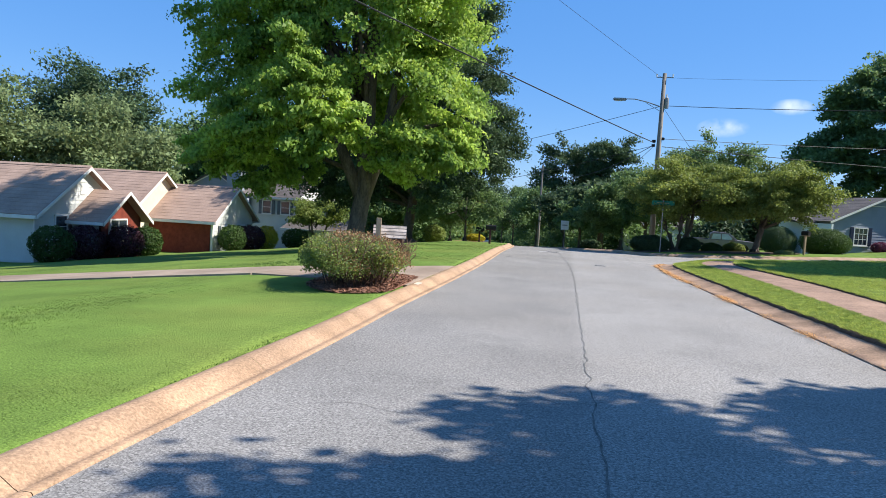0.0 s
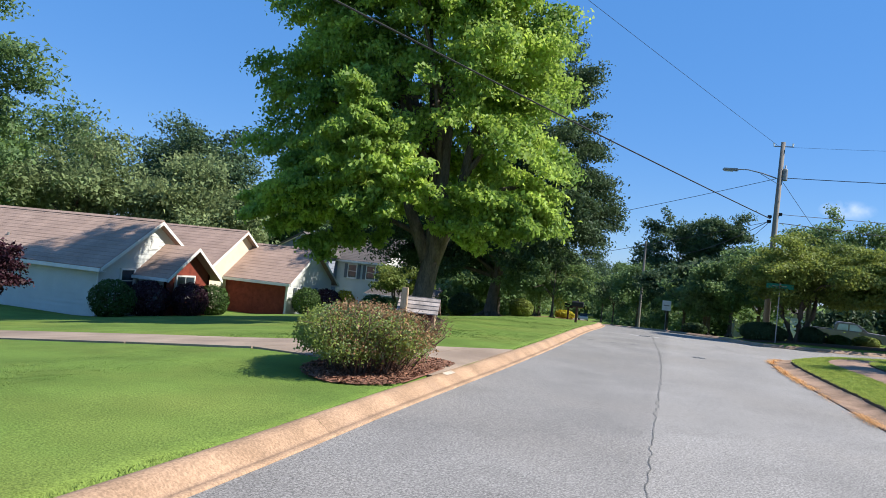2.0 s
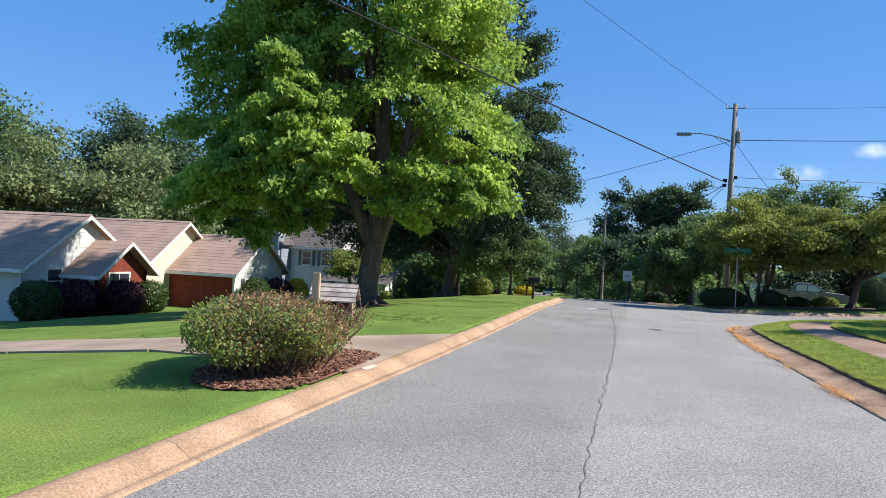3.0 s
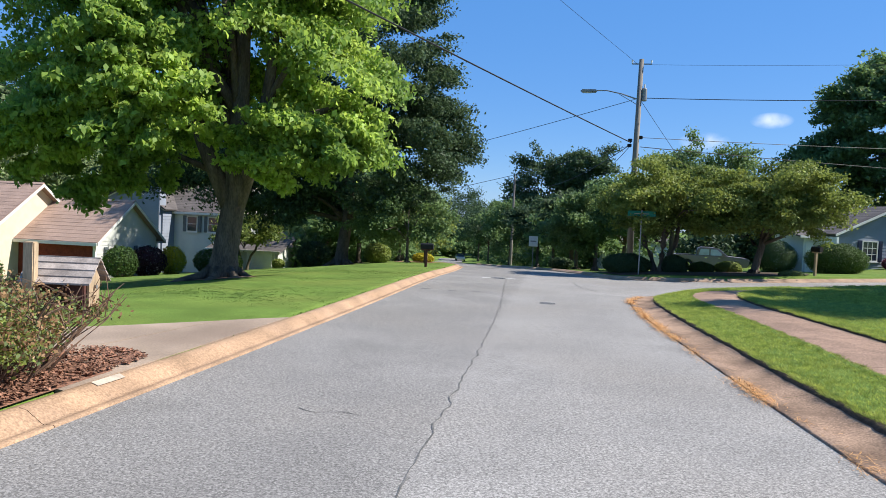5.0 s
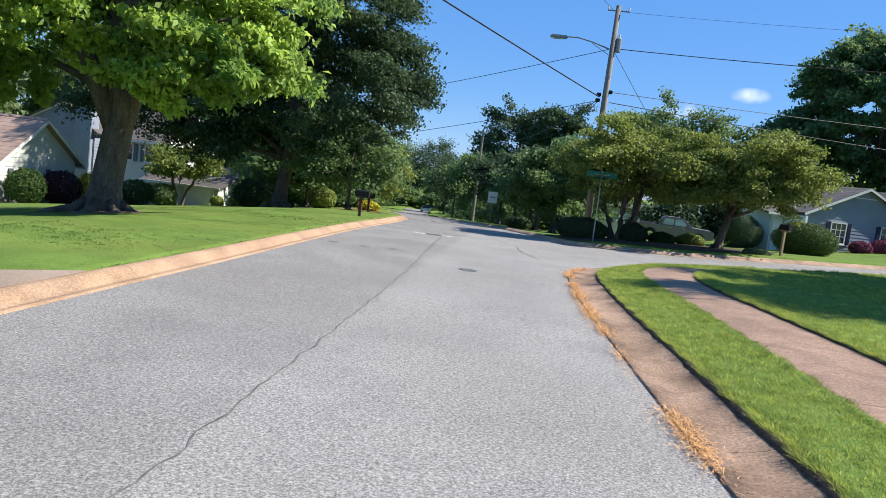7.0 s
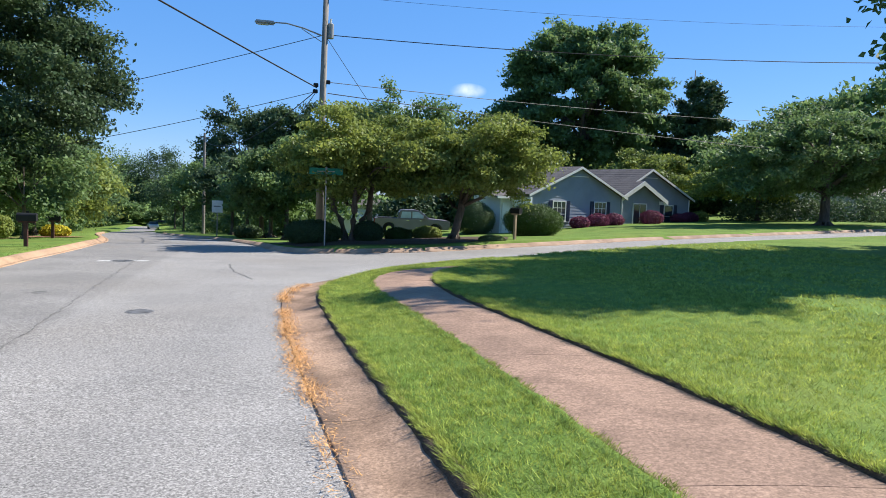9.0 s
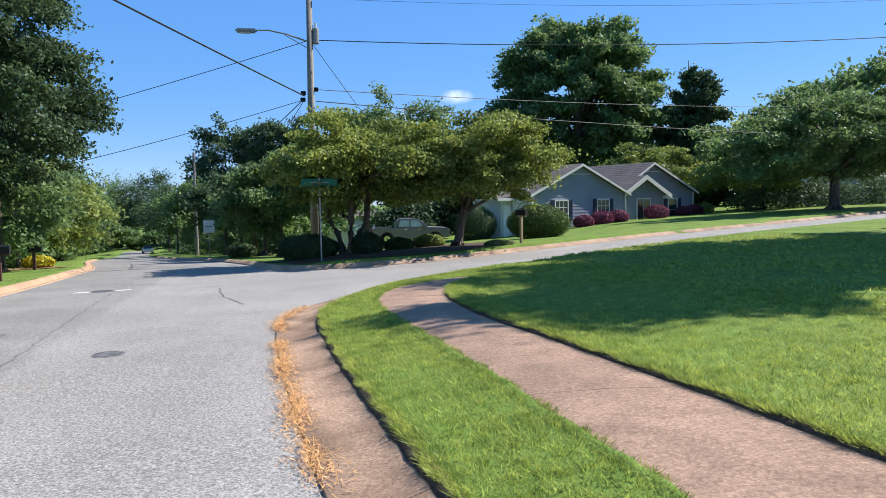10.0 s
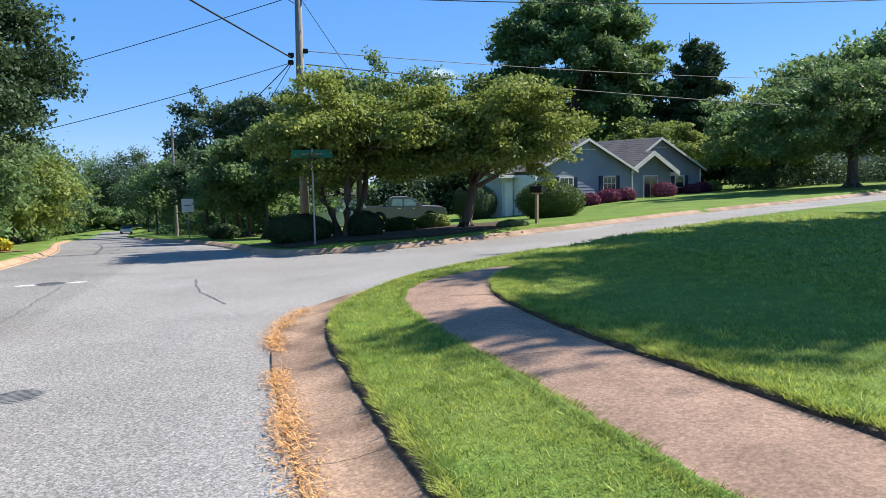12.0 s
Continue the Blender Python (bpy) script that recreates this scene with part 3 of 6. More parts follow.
def leaves(name, lumps, n, size, material, parent, rng, up=0.5, droop=0.0, flat=0.75, far=False):
    """Many small folded leaves set in drooping sprays; far: plain three-cornered leaves."""
    mid = np.median(lumps[:, :3], axis=0)
    out = lumps[:, :3] - mid + rng.normal(size=(len(lumps), 3)) * 0.8
    out[:, 2] = 0.25 * out[:, 2] - 0.35 * np.linalg.norm(out[:, :2], axis=1) * (0.4 + droop)
    out /= np.linalg.norm(out, axis=1)[:, None] + 1e-9
    side = np.cross(out, np.array([0, 0, 1.0]) + rng.normal(size=(len(lumps), 3)) * 0.25)
    side /= np.linalg.norm(side, axis=1)[:, None] + 1e-9
    cap = np.cross(side, out)
    w = lumps[:, 3] ** 2
    pick = rng.choice(len(lumps), n, p=w / w.sum())
    d = rng.normal(size=(n, 3))
    d /= np.linalg.norm(d, axis=1)[:, None]
    rad = np.abs(0.3 + 0.7 * rng.random(n) ** 0.7 + 0.22 * rng.normal(size=n)) * lumps[pick, 3]
    off = out[pick] * (d[:, 0] * rad * 1.4)[:, None] + side[pick] * (d[:, 1] * rad * 0.95)[:, None] + cap[pick] * (d[:, 2] * rad * 0.7 * flat)[:, None]
    c = lumps[pick, :3] + off
    nm = d * 0.3 + cap[pick] * up + rng.normal(size=(n, 3)) * 0.62
    nm /= np.linalg.norm(nm, axis=1)[:, None]
    a = np.cross(nm, rng.normal(size=(n, 3)))
    a[:, 2] -= droop
    a /= np.linalg.norm(a, axis=1)[:, None]
    b = np.cross(nm, a)
    s = size * rng.uniform(0.6, 1.35, (n, 1))
    if far:
        tri = np.stack([c - a * s * 0.5 - b * s * 0.42, c + a * s * 0.75, c - a * s * 0.5 + b * s * 0.42], 1)
        return soup(name, tri.reshape(-1, 3), 3, material, parent)
    fold = nm * s * 0.18
    quad = np.stack([c - a * s * 0.5, c + b * s * 0.33 + fold, c + a * s * 0.55, c - b * s * 0.33 + fold], 1)
    return soup(name, quad.reshape(-1, 3), 4, material, parent)


def tree(name, label, x, y, env, clumps, r0, r1, count, size, leaf, trunk_r, fork_z, seed, lean=(0, 0), limbs=8, second=None, droop=0.0, group="", stems=1, flat=0.75, shell=0.5, sink=0.05, boughs=()):
    """A tapered trunk with limbs and a loose crown of leaf clumps."""
    rng = np.random.default_rng(seed)
    z = float(base_z(x, y)) + 0.12 - sink
    root = empty(name, pose(x, y, z), label, "tree", group)
    lumps = cloud(env, clumps, r0, r1, rng, shell)
    top = max(e[2] for e in env)
    for s in range(stems):
        bm = bmesh.new()
        a = 2 * math.pi * s / stems + 0.5
        sx, sy = (0.25 * math.cos(a), 0.25 * math.sin(a)) if stems > 1 else (0, 0)
        fx, fy = lean[0] + sx * 3.0, lean[1] + sy * 3.0
        pts = [(sx, sy, -0.15), (sx, sy, 0.12), (sx * 1.2 + lean[0] * 0.15, sy * 1.2 + lean[1] * 0.15, fork_z * 0.3), (fx * 0.6, fy * 0.6, fork_z * 0.7), (fx, fy, fork_z), (fx * 1.2, fy * 1.2, (fork_z + top) / 2), (fx * 1.3, fy * 1.3, top * 1.1)]
        tube(bm, pts, [trunk_r * k for k in (1.75, 1.35, 1.02, 0.95, 0.9, 0.5, 0.12)], 12)
        if stems == 1:
            for k in range(7):
                an = 2 * math.pi * k / 7 + 0.3
                ln = trunk_r * rng.uniform(2.6, 4.4)
                tube(bm, [(math.cos(an) * trunk_r, math.sin(an) * trunk_r, 0.3), (math.cos(an) * trunk_r * 1.9, math.sin(an) * trunk_r * 1.9, 0.1), (math.cos(an) * ln, math.sin(an) * ln, 0.0), (math.cos(an) * ln * 1.3, math.sin(an) * ln * 1.3, -0.12)],
                     [trunk_r * 0.45, trunk_r * 0.35, trunk_r * 0.2, 0.02], 6)
        part("trunk", bm, M["bark"], root, smooth=True)
    for bx, by, bz in boughs:
        p0, p3 = Vector((lean[0] * 0.8, lean[1] * 0.8, fork_z * 0.75)), Vector((bx, by, bz))
        mid = p0.lerp(p3, 0.45) + Vector((bx * 0.18, by * 0.18, 0))
        part("bough", tubed([p0, p0.lerp(mid, 0.5), mid, mid.lerp(p3, 0.55), p3], [trunk_r * k for k in (0.7, 0.66, 0.56, 0.4, 0.15)], 10), M["bark"], root, smooth=True)
    ids = rng.choice(len(lumps), min(limbs, len(lumps)), replace=False)
    for i in ids:
        c = lumps[i, :3]
        st = fork_z * rng.uniform(0.85, 1.15)
        if c[2] > fork_z * 1.9:
            st = rng.uniform(fork_z, (fork_z + top) / 2)
        p0 = Vector((lean[0], lean[1], st))
        p3 = Vector(c)
        mid = (p0 + p3) / 2 + Vector((0, 0, 0.10 * (p3 - p0).length))
        q1 = p0.lerp(mid, 0.5) + Vector(rng.normal(size=3) * 0.1)
        q2 = mid.lerp(p3, 0.5) + Vector(rng.normal(size=3) * 0.15)
        r = trunk_r * rng.uniform(0.32, 0.55)
        part("limb", tubed([p0, q1, mid, q2, p3], [r, r * 0.8, r * 0.6, r * 0.38, 0.015], 7), M["bark"], root, smooth=True)
    leaves("crown", lumps, count, size, M[leaf], root, rng, droop=droop, flat=flat, far=math.hypot(x, y - 12) > 44)
    if second:
        env2, k2, cnt2, leaf2 = second
        l2 = cloud(env2, k2, r0 * 0.7, r1 * 0.6, rng, 0.3)
        leaves("bright_crown", l2, cnt2, size, M[leaf2], root, rng, droop=droop, flat=flat)
    return root


def shrub(name, label, x, y, rx, ry, rz, leaf, count, size, seed, cz=None, group="", z=None, yaw=0):
    """A rounded clipped bush: twigs inside a close coat of leaves."""
    rng = np.random.default_rng(seed)
    zz = (float(base_z(x, y)) + 0.10) if z is None else z
    root = empty(name, pose(x, y, zz, 0, 0, yaw), label, "shrub", group)
    bm = bmesh.new()
    for k in range(9):
        a = 2 * math.pi * k / 9
        tube(bm, [(0.1 * math.cos(a), 0.1 * math.sin(a), -0.05), (rx * 0.4 * math.cos(a), ry * 0.4 * math.sin(a), rz * 0.7), (rx * 0.7 * math.cos(a), ry * 0.7 * math.sin(a), rz * 1.4)], [0.025, 0.018, 0.006], 5)
    part("stems", bm, M["twig"], root)
    n = count
    d = rng.normal(size=(n, 3))
    d /= np.linalg.norm(d, axis=1)[:, None]
    rad = 0.86 + 0.14 * rng.random(n) + 0.05 * np.sin(d[:, 0] * 7 + seed) * np.cos(d[:, 1] * 6) + 0.03 * rng.normal(size=n)
    inner = rng.random(n) < 0.25
    rad = np.where(inner, 0.5 + 0.4 * rng.random(n), rad)
    c = d * rad[:, None] * np.array([rx, ry, rz])
    c[:, 2] += rz * 0.92 if cz is None else cz
    c[:, 2] = np.maximum(c[:, 2], 0.02 + 0.05 * rng.random(n))
    nm = d + rng.normal(size=(n, 3)) * 0.6
    nm /= np.linalg.norm(nm, axis=1)[:, None]
    a = np.cross(nm, rng.normal(size=(n, 3)))
    a /= np.linalg.norm(a, axis=1)[:, None]
    b = np.cross(nm, a)
    s = size * rng.uniform(0.6, 1.3, (n, 1))
    quad = np.stack([c - a * s * 0.5, c + b * s * 0.33 + nm * s * 0.15, c + a * s * 0.5, c - b * s * 0.33 + nm * s * 0.15], 1)
    soup("foliage", quad.reshape(-1, 3), 4, M[leaf], root)
    return root


# the great maple on the lawn, with a bright lower bough
tree("maple_tree", "tall bright green maple with spreading crown on the lawn", -8.0, 26.9,
     [(-0.6, 0.6, 9.2, 4.9, 4.3, 4.9), (2.9, 0.2, 5.6, 2.2, 2.6, 2.7), (2.2, 0, 9.0, 1.9, 2.6, 3.2), (-4.5, 0.3, 6.2, 2.8, 3.0, 2.8), (-4.6, 0.3, 9.8, 2.7, 2.8, 3.2), (-0.2, 0, 14.2, 4.5, 4.0, 3.8), (-0.5, 2.6, 5.0, 3.4, 2.2, 1.7)],
     820, 0.34, 0.74, 175000, 0.165, "leaf_maple", 0.35, 2.45, 11, lean=(0.32, 0.0), limbs=26, droop=0.55, shell=0.35,
     second=([(-1.2, -4.0, 5.0, 1.9, 1.4, 1.3), (-1.0, -4.0, 6.6, 0.9, 0.9, 1.1), (-2.6, -3.6, 3.9, 1.7, 1.4, 0.8), (-0.4, -3.9, 3.7, 1.2, 1.2, 0.6), (0.5, -3.8, 4.7, 1.0, 1.2, 0.8), (2.4, -1.6, 3.7, 1.9, 1.8, 1.0), (3.7, -0.6, 4.2, 1.2, 1.6, 1.1), (-4.4, -2.2, 3.6, 1.6, 1.4, 0.8), (-3.2, -1.0, 2.6, 1.5, 1.2, 0.6), (-4.4, -1.5, 2.9, 1.4, 1.2, 0.6), (-2.2, -0.4, 3.2, 1.2, 1.2, 0.6)], 235, 62000, "leaf_maple"),
     boughs=((-1.3, -0.3, 6.6), (-0.2, 0.6, 8.0), (1.5, -0.2, 7.4)))
# dark broad tree behind it
tree("magnolia_tree", "dark glossy-leaved broad tree with heavy crown", -10.2, 46.0,
     [(0.5, 0, 6.6, 6.8, 5.0, 4.2), (1.3, 0, 11.2, 4.6, 4.2, 4.5), (5.2, 0, 7.2, 2.3, 3, 2.4), (-4, 0, 5, 4.0, 4, 2.6), (-8.0, -1.5, 5.4, 3.2, 2.5, 1.8), (2.4, 0, 15.2, 2.6, 2.6, 2.6)],
     380, 0.5, 1.0, 140000, 0.165, "leaf_dark", 0.34, 2.6, 12, lean=(0.3, 0), limbs=14, droop=0.2)
tree("young_tree", "thin green roadside tree beside the kerb", -6.0, 43.5, [(0, 0, 2.5, 1.9, 1.8, 1.6), (-1.5, 1, 2.0, 1.5, 1.5, 1.2)], 26, 0.5, 0.8, 12000, 0.15, "leaf_mid", 0.07, 1.2, 13, limbs=5)
tree("young_tree", "thin green roadside tree beside the kerb", -8.6, 54.0, [(0, 0, 3.2, 2.6, 2.4, 2.2)], 26, 0.6, 0.9, 12000, 0.17, "leaf_mid", 0.09, 1.3, 14, limbs=5)

tree("crape_myrtle", "olive mounded small tree before the low garage", -18.6, 52.2, [(0, 0, 2.7, 2.3, 1.8, 0.9)], 40, 0.4, 0.7, 9000, 0.16, "leaf_olive", 0.08, 1.4, 19, limbs=6, stems=3)
# corner trees across the side street
tree("dogwood_tree", "olive green spreading dogwood at the street corner", 5.95, 40.2,
     [(-0.2, -0.7, 3.4, 2.4, 2.9, 1.6), (1.6, -0.5, 3.3, 2.0, 2.6, 1.5), (-0.9, -0.6, 3.0, 1.5, 1.9, 1.3)], 120, 0.35, 0.7, 52000, 0.12, "leaf_olive", 0.13, 1.3, 15, limbs=10, stems=3, flat=0.6)
tree("dogwood_tree", "olive green spreading dogwood with forked trunk on the verge", 9.85, 40.1,
     [(0.6, -0.7, 3.5, 2.5, 2.9, 1.45), (1.6, -0.7, 3.2, 1.7, 2.3, 1.35), (-1.0, -0.7, 3.1, 1.7, 2.3, 1.25)], 120, 0.35, 0.7, 52000, 0.12, "leaf_olive", 0.16, 1.3, 16, limbs=10, flat=0.6, lean=(0.25, 0))
tree("oak_tree", "mid green tree rising behind the corner trees", 8.3, 52.3, [(1.9, 0, 5.9, 3.2, 3, 2.6), (0.4, 0, 5.0, 3, 2.6, 2.2), (3.1, 0, 6.6, 2.0, 2, 1.6)], 90, 0.5, 0.9, 34000, 0.16, "leaf_mid", 0.16, 2.2, 17, limbs=7)
tree("oak_tree", "mid green street tree on the corner lot", 3.9, 52.5, [(0, 0, 3.2, 2.1, 2.2, 1.9), (-0.9, 0.5, 2.7, 1.7, 1.8, 1.3)], 60, 0.4, 0.8, 20000, 0.17, "leaf_mid", 0.12, 1.6, 18, limbs=7)
for i, (tx, ty, h, w, lf) in enumerate([(2.6, 58, 4.8, 2.1, "leaf_mid"), (3.2, 66, 6.5, 2.6, "leaf_dark"), (1.4, 74, 5.8, 2.4, "leaf_mid"), (-0.2, 84, 7.0, 2.8, "leaf_dark"), (6.5, 62, 7.0, 3.0, "leaf_mid"),
                                        (-4.0, 100, 8.0, 3.6, "leaf_mid"), (-9.5, 132, 9.5, 4.4, "leaf_dark"), (-14, 160, 10, 4.5, "leaf_mid")]):
    tree("street_tree", "green shade tree beside the road downhill", tx, ty, [(0, 0, h * 0.68, w, w, h * 0.30), (w * 0.4, 0, h * 0.58, w * 0.7, w * 0.7, h * 0.22)], 45, 0.3 * w, 0.42 * w, 10000, 0.26, lf, 0.14, h * 0.3, 30 + i, limbs=6, group="street trees")
for i, (tx, ty, h, w, lf) in enumerate([(-13.0, 60, 7.5, 3.4, "leaf_mid"), (-12.6, 74, 8.0, 3.6, "leaf_olive"), (-16, 88, 9.5, 4.5, "leaf_mid"), (-20, 108, 11, 5, "leaf_mid"), (-26.5, 136, 13, 6, "leaf_dark"), (-33, 168, 13, 6, "leaf_mid"), (-17.5, 66, 9, 4.2, "leaf_mid")]):
    tree("street_tree", "leafy green tree above the far kerb", tx, ty, [(0, 0, h * 0.58, w, w, h * 0.40), (w * 0.3, 0, h * 0.45, w * 0.8, w * 0.8, h * 0.3)], 50, 0.28 * w, 0.4 * w, 11000, 0.26, lf, 0.16, h * 0.28, 50 + i, limbs=6, group="street trees")
# tall pair beyond the corner, and the wooded end of the road
for i, (tx, ty, h, w) in enumerate([(-0.5, 108, 17, 4.6), (5.5, 104, 17.5, 4.0), (-22, 200, 19, 7), (-34, 206, 17, 8), (-10, 200, 16, 7), (-46, 190, 18, 9), (4, 140, 15, 7), (12, 120, 14, 6)]):
    tree("tall_tree", "tall dark wood-edge tree far along the road", tx, ty, [(0, 0, h * 0.6, w, w, h * 0.36), (w * 0.3, 0, h * 0.45, w * 0.9, w * 0.9, h * 0.3)], 75, 0.24 * w, 0.34 * w, 19000, 0.30, "leaf_dark" if i < 3 else "leaf_mid", 0.3, h * 0.3, 70 + i, limbs=5, group="wood edge")

# big trees behind the grey house
tree("tulip_tree", "very tall full-crowned tree behind the grey house", 34.0, 82.0, [(0, 0, 11.5, 8.2, 6.5, 7.0), (-6.5, 0, 8.0, 4.5, 4, 4), (1, 0, 16, 5, 4.5, 3.6), (4.5, 0, 9.0, 4, 4, 5), (-3.5, 0, 15, 4, 4, 3)], 260, 0.8, 1.5, 90000, 0.32, "leaf_mid", 0.5, 4.0, 21, limbs=12)
tree("cedar_tree", "dark narrow cedar behind the grey house", 45.0, 80.0, [(0, 0, 4, 4.8, 4.2, 4.5), (0, 0, 8.0, 3.8, 3.6, 3.8), (0, 0, 11, 2.6, 2.6, 3.0), (0.2, 0, 13.4, 1.3, 1.3, 1.8)], 240, 0.5, 1.0, 60000, 0.28, "leaf_dark", 0.3, 3.0, 22, limbs=6, shell=0.2)
tree("crape_myrtle", "olive mounded small tree behind the grey roof", 33.5, 67.0, [(0, 0, 3.6, 3.6, 3.0, 1.9)], 50, 0.6, 0.9, 16000, 0.2, "leaf_olive", 0.12, 1.6, 23, limbs=6)
# broad low trees along the side street
tree("willow_oak", "broad low-limbed green tree shading the side street", 37.5, 52.5, [(0, 0, 4.9, 6.2, 4.6, 2.5), (-5.0, 0, 4.0, 4.2, 3.2, 2.2), (4, 0, 5.3, 4, 4, 2.6)], 210, 0.5, 1.0, 56000, 0.18, "leaf_mid", 0.3, 2.0, 24, limbs=12, flat=0.6)
tree("garden_tree", "light green garden tree beside the grey house", 39.0, 61.0, [(0, 0, 4.3, 4.0, 3.4, 2.7), (-2.6, 0, 3.4, 2.4, 2.4, 1.9)], 110, 0.5, 0.9, 24000, 0.2, "leaf_olive", 0.16, 1.6, 25, limbs=7)
tree("tall_tree", "tall green tree standing behind the side street lots", 60.0, 76.0, [(0, 0, 8, 8, 7, 6)], 90, 1.2, 2.0, 22000, 0.4, "leaf_mid", 0.4, 4, 26, limbs=6)

# the trees that shade the start of the road and the corner lawn
tree("shade_tree", "full green tree on the verge shading the road", 10.6, 5.4, [(0, 0, 6.6, 4.2, 3.2, 2.6), (-2.4, -1.6, 6.4, 2.8, 2.4, 2.0), (0.8, 1.6, 7.5, 3, 2.4, 2), (-3.6, -2.6, 7.8, 2.2, 1.4, 1.6), (1.5, -2.0, 6.5, 3, 2.5, 2), (-3.8, -1.0, 7.8, 1.2, 0.8, 0.9)], 150, 0.5, 0.9, 46000, 0.24, "leaf_mid", 0.28, 3.0, 27, limbs=9, shell=0.45)
tree("shade_tree", "full green tree shading the corner lawn", 21.6, 26.9, [(0, 0, 7.0, 4.4, 3.2, 3.8), (-2, 0, 5.0, 3.4, 3.0, 2.4), (3, 1, 8.5, 4, 3.2, 3), (-2.6, -0.8, 10.6, 2.6, 1.9, 2.0), (0.5, 0.8, 11.5, 3.8, 3.0, 3.0), (-2.6, -1.5, 11.2, 2.0, 1.7, 1.7), (-3.6, -1.0, 12.0, 1.1, 1.4, 0.8), (-2.2, -1.4, 9.6, 2.2, 1.8, 1.8), (-1.2, 1.4, 9.4, 2.6, 2.2, 2.0)], 260, 0.6, 1.0, 60000, 0.24, "leaf_mid", 0.32, 3.0, 28, limbs=9, shell=0.2)
tree("shade_tree", "full green tree shading the corner lawn", 27.8, 31.5, [(0, 0, 7, 4.6, 3.6, 3.6), (3, -2, 7, 4, 4, 3), (0, 0, 11, 5.0, 4.0, 4.0), (-0.5, 0, 14.5, 4, 3.6, 3)], 190, 0.7, 1.1, 40000, 0.34, "leaf_mid", 0.28, 3.0, 29, limbs=7, shell=0.2)

# woods behind the brick and siding house
for i, (tx, ty, h, w, lf) in enumerate([(-36, 52, 11.5, 6, "leaf_grey"), (-43, 60, 17.0, 6.5, "leaf_dark"), (-47, 50, 13.0, 7, "leaf_grey"), (-56, 56, 17, 7, "leaf_mid"), (-66, 54, 18, 7.5, "leaf_maple"), (-30, 62, 13, 5.5, "leaf_mid"),
                                        (-36, 70, 15, 6, "leaf_mid"), (-52, 72, 19, 8, "leaf_dark"), (-62, 42, 14, 6, "leaf_maple"), (-27, 78, 15, 6, "leaf_mid"), (-22, 92, 16, 6.5, "leaf_dark"), (-76, 48, 20, 8, "leaf_maple"), (-50, 41, 27, 6.5, "leaf_mid")]):
    tree("wood_tree", "leafy tree in the woods behind the house", tx, ty, [(0, 0, h * 0.60, w * 0.85, w * 0.8, h * 0.36), (-w * 0.3, 0, h * 0.42, w * 0.8, w * 0.7, h * 0.3), (w * 0.3, -1, h * 0.45, w * 0.7, w * 0.7, h * 0.28)],
         85, 0.2 * w, 0.3 * w, 26000, 0.27, lf, 0.28, h * 0.3, 90 + i, limbs=6, group="woods")
tree("red_maple", "small dark red Japanese maple on the lawn", -18.4, 19.0, [(0, 0, 1.7, 1.1, 1.0, 0.8)], 22, 0.3, 0.45, 7000, 0.11, "leaf_plum", 0.06, 0.8, 120, limbs=5)

# clipped bushes at the brick and siding house
for i, (sx, sy, rx, rz, lf, lab) in enumerate([(-20.3, 25.9, 0.85, 0.78, "leaf_box", "round clipped green bush by the siding wall"), (-20.3, 27.9, 0.9, 0.78, "leaf_plum", "dark purple rounded bush by the siding wall"),
                                               (-19.2, 29.2, 0.8, 0.75, "leaf_plum", "dark purple rounded bush before the brick porch"), (-19.2, 30.8, 0.75, 0.72, "leaf_box", "round green bush before the brick porch"),
                                               (-19.0, 39.2, 0.8, 0.8, "leaf_box", "round green bush at the brick wall's corner"), (-18.9, 41.4, 0.9, 0.8, "leaf_plum", "dark purple bush under the gable windows"),
                                               (-18.6, 43.2, 0.7, 0.8, "leaf_yellow", "yellow-green bush at the house corner"), (-17.6, 45.5, 0.9, 0.7, "leaf_box", "low green bush at the house corner")]):
    shrub("clipped_bush", lab, sx, sy, rx, rx, rz, lf, 3800, 0.10, 200 + i, group="bushes along the house")

# hedge and bushes on the corner lot
for i, (sx, sy, rx, ry, rz, lf, lab) in enumerate([(4.5, 40.0, 1.05, 0.6, 0.48, "leaf_dark", "dark clipped hedge beside the street sign"), (6.5, 39.8, 0.55, 0.5, 0.45, "leaf_dark", "dark round bush under the dogwood"), (7.9, 41.2, 0.55, 0.5, 0.30, "leaf_box", "low sprawling bush before the truck"),
                                                   (9.2, 41.9, 0.6, 0.5, 0.32, "leaf_olive", "low sprawling bush before the truck"), (11.0, 38.9, 0.5, 0.3, 0.16, "leaf_grey", "low grey ground cover on the verge"),
                                                   # the last shrub is added to darken the shaded gap beside the garage
                                                   (14.6, 44.2, 1.35, 1.2, 0.8, "leaf_box", "large round clipped shrub behind the mailbox"), (15.4, 56.3, 1.25, 1.2, 1.1, "leaf_dark", "dark shrub added to fill the shaded gap by the garage")]):
    shrub("corner_bush", lab, sx, sy, rx, ry, rz, lf, int(14000 * max(1.0, rx * 1.5)), 0.06, 220 + i, group="corner lot bushes")


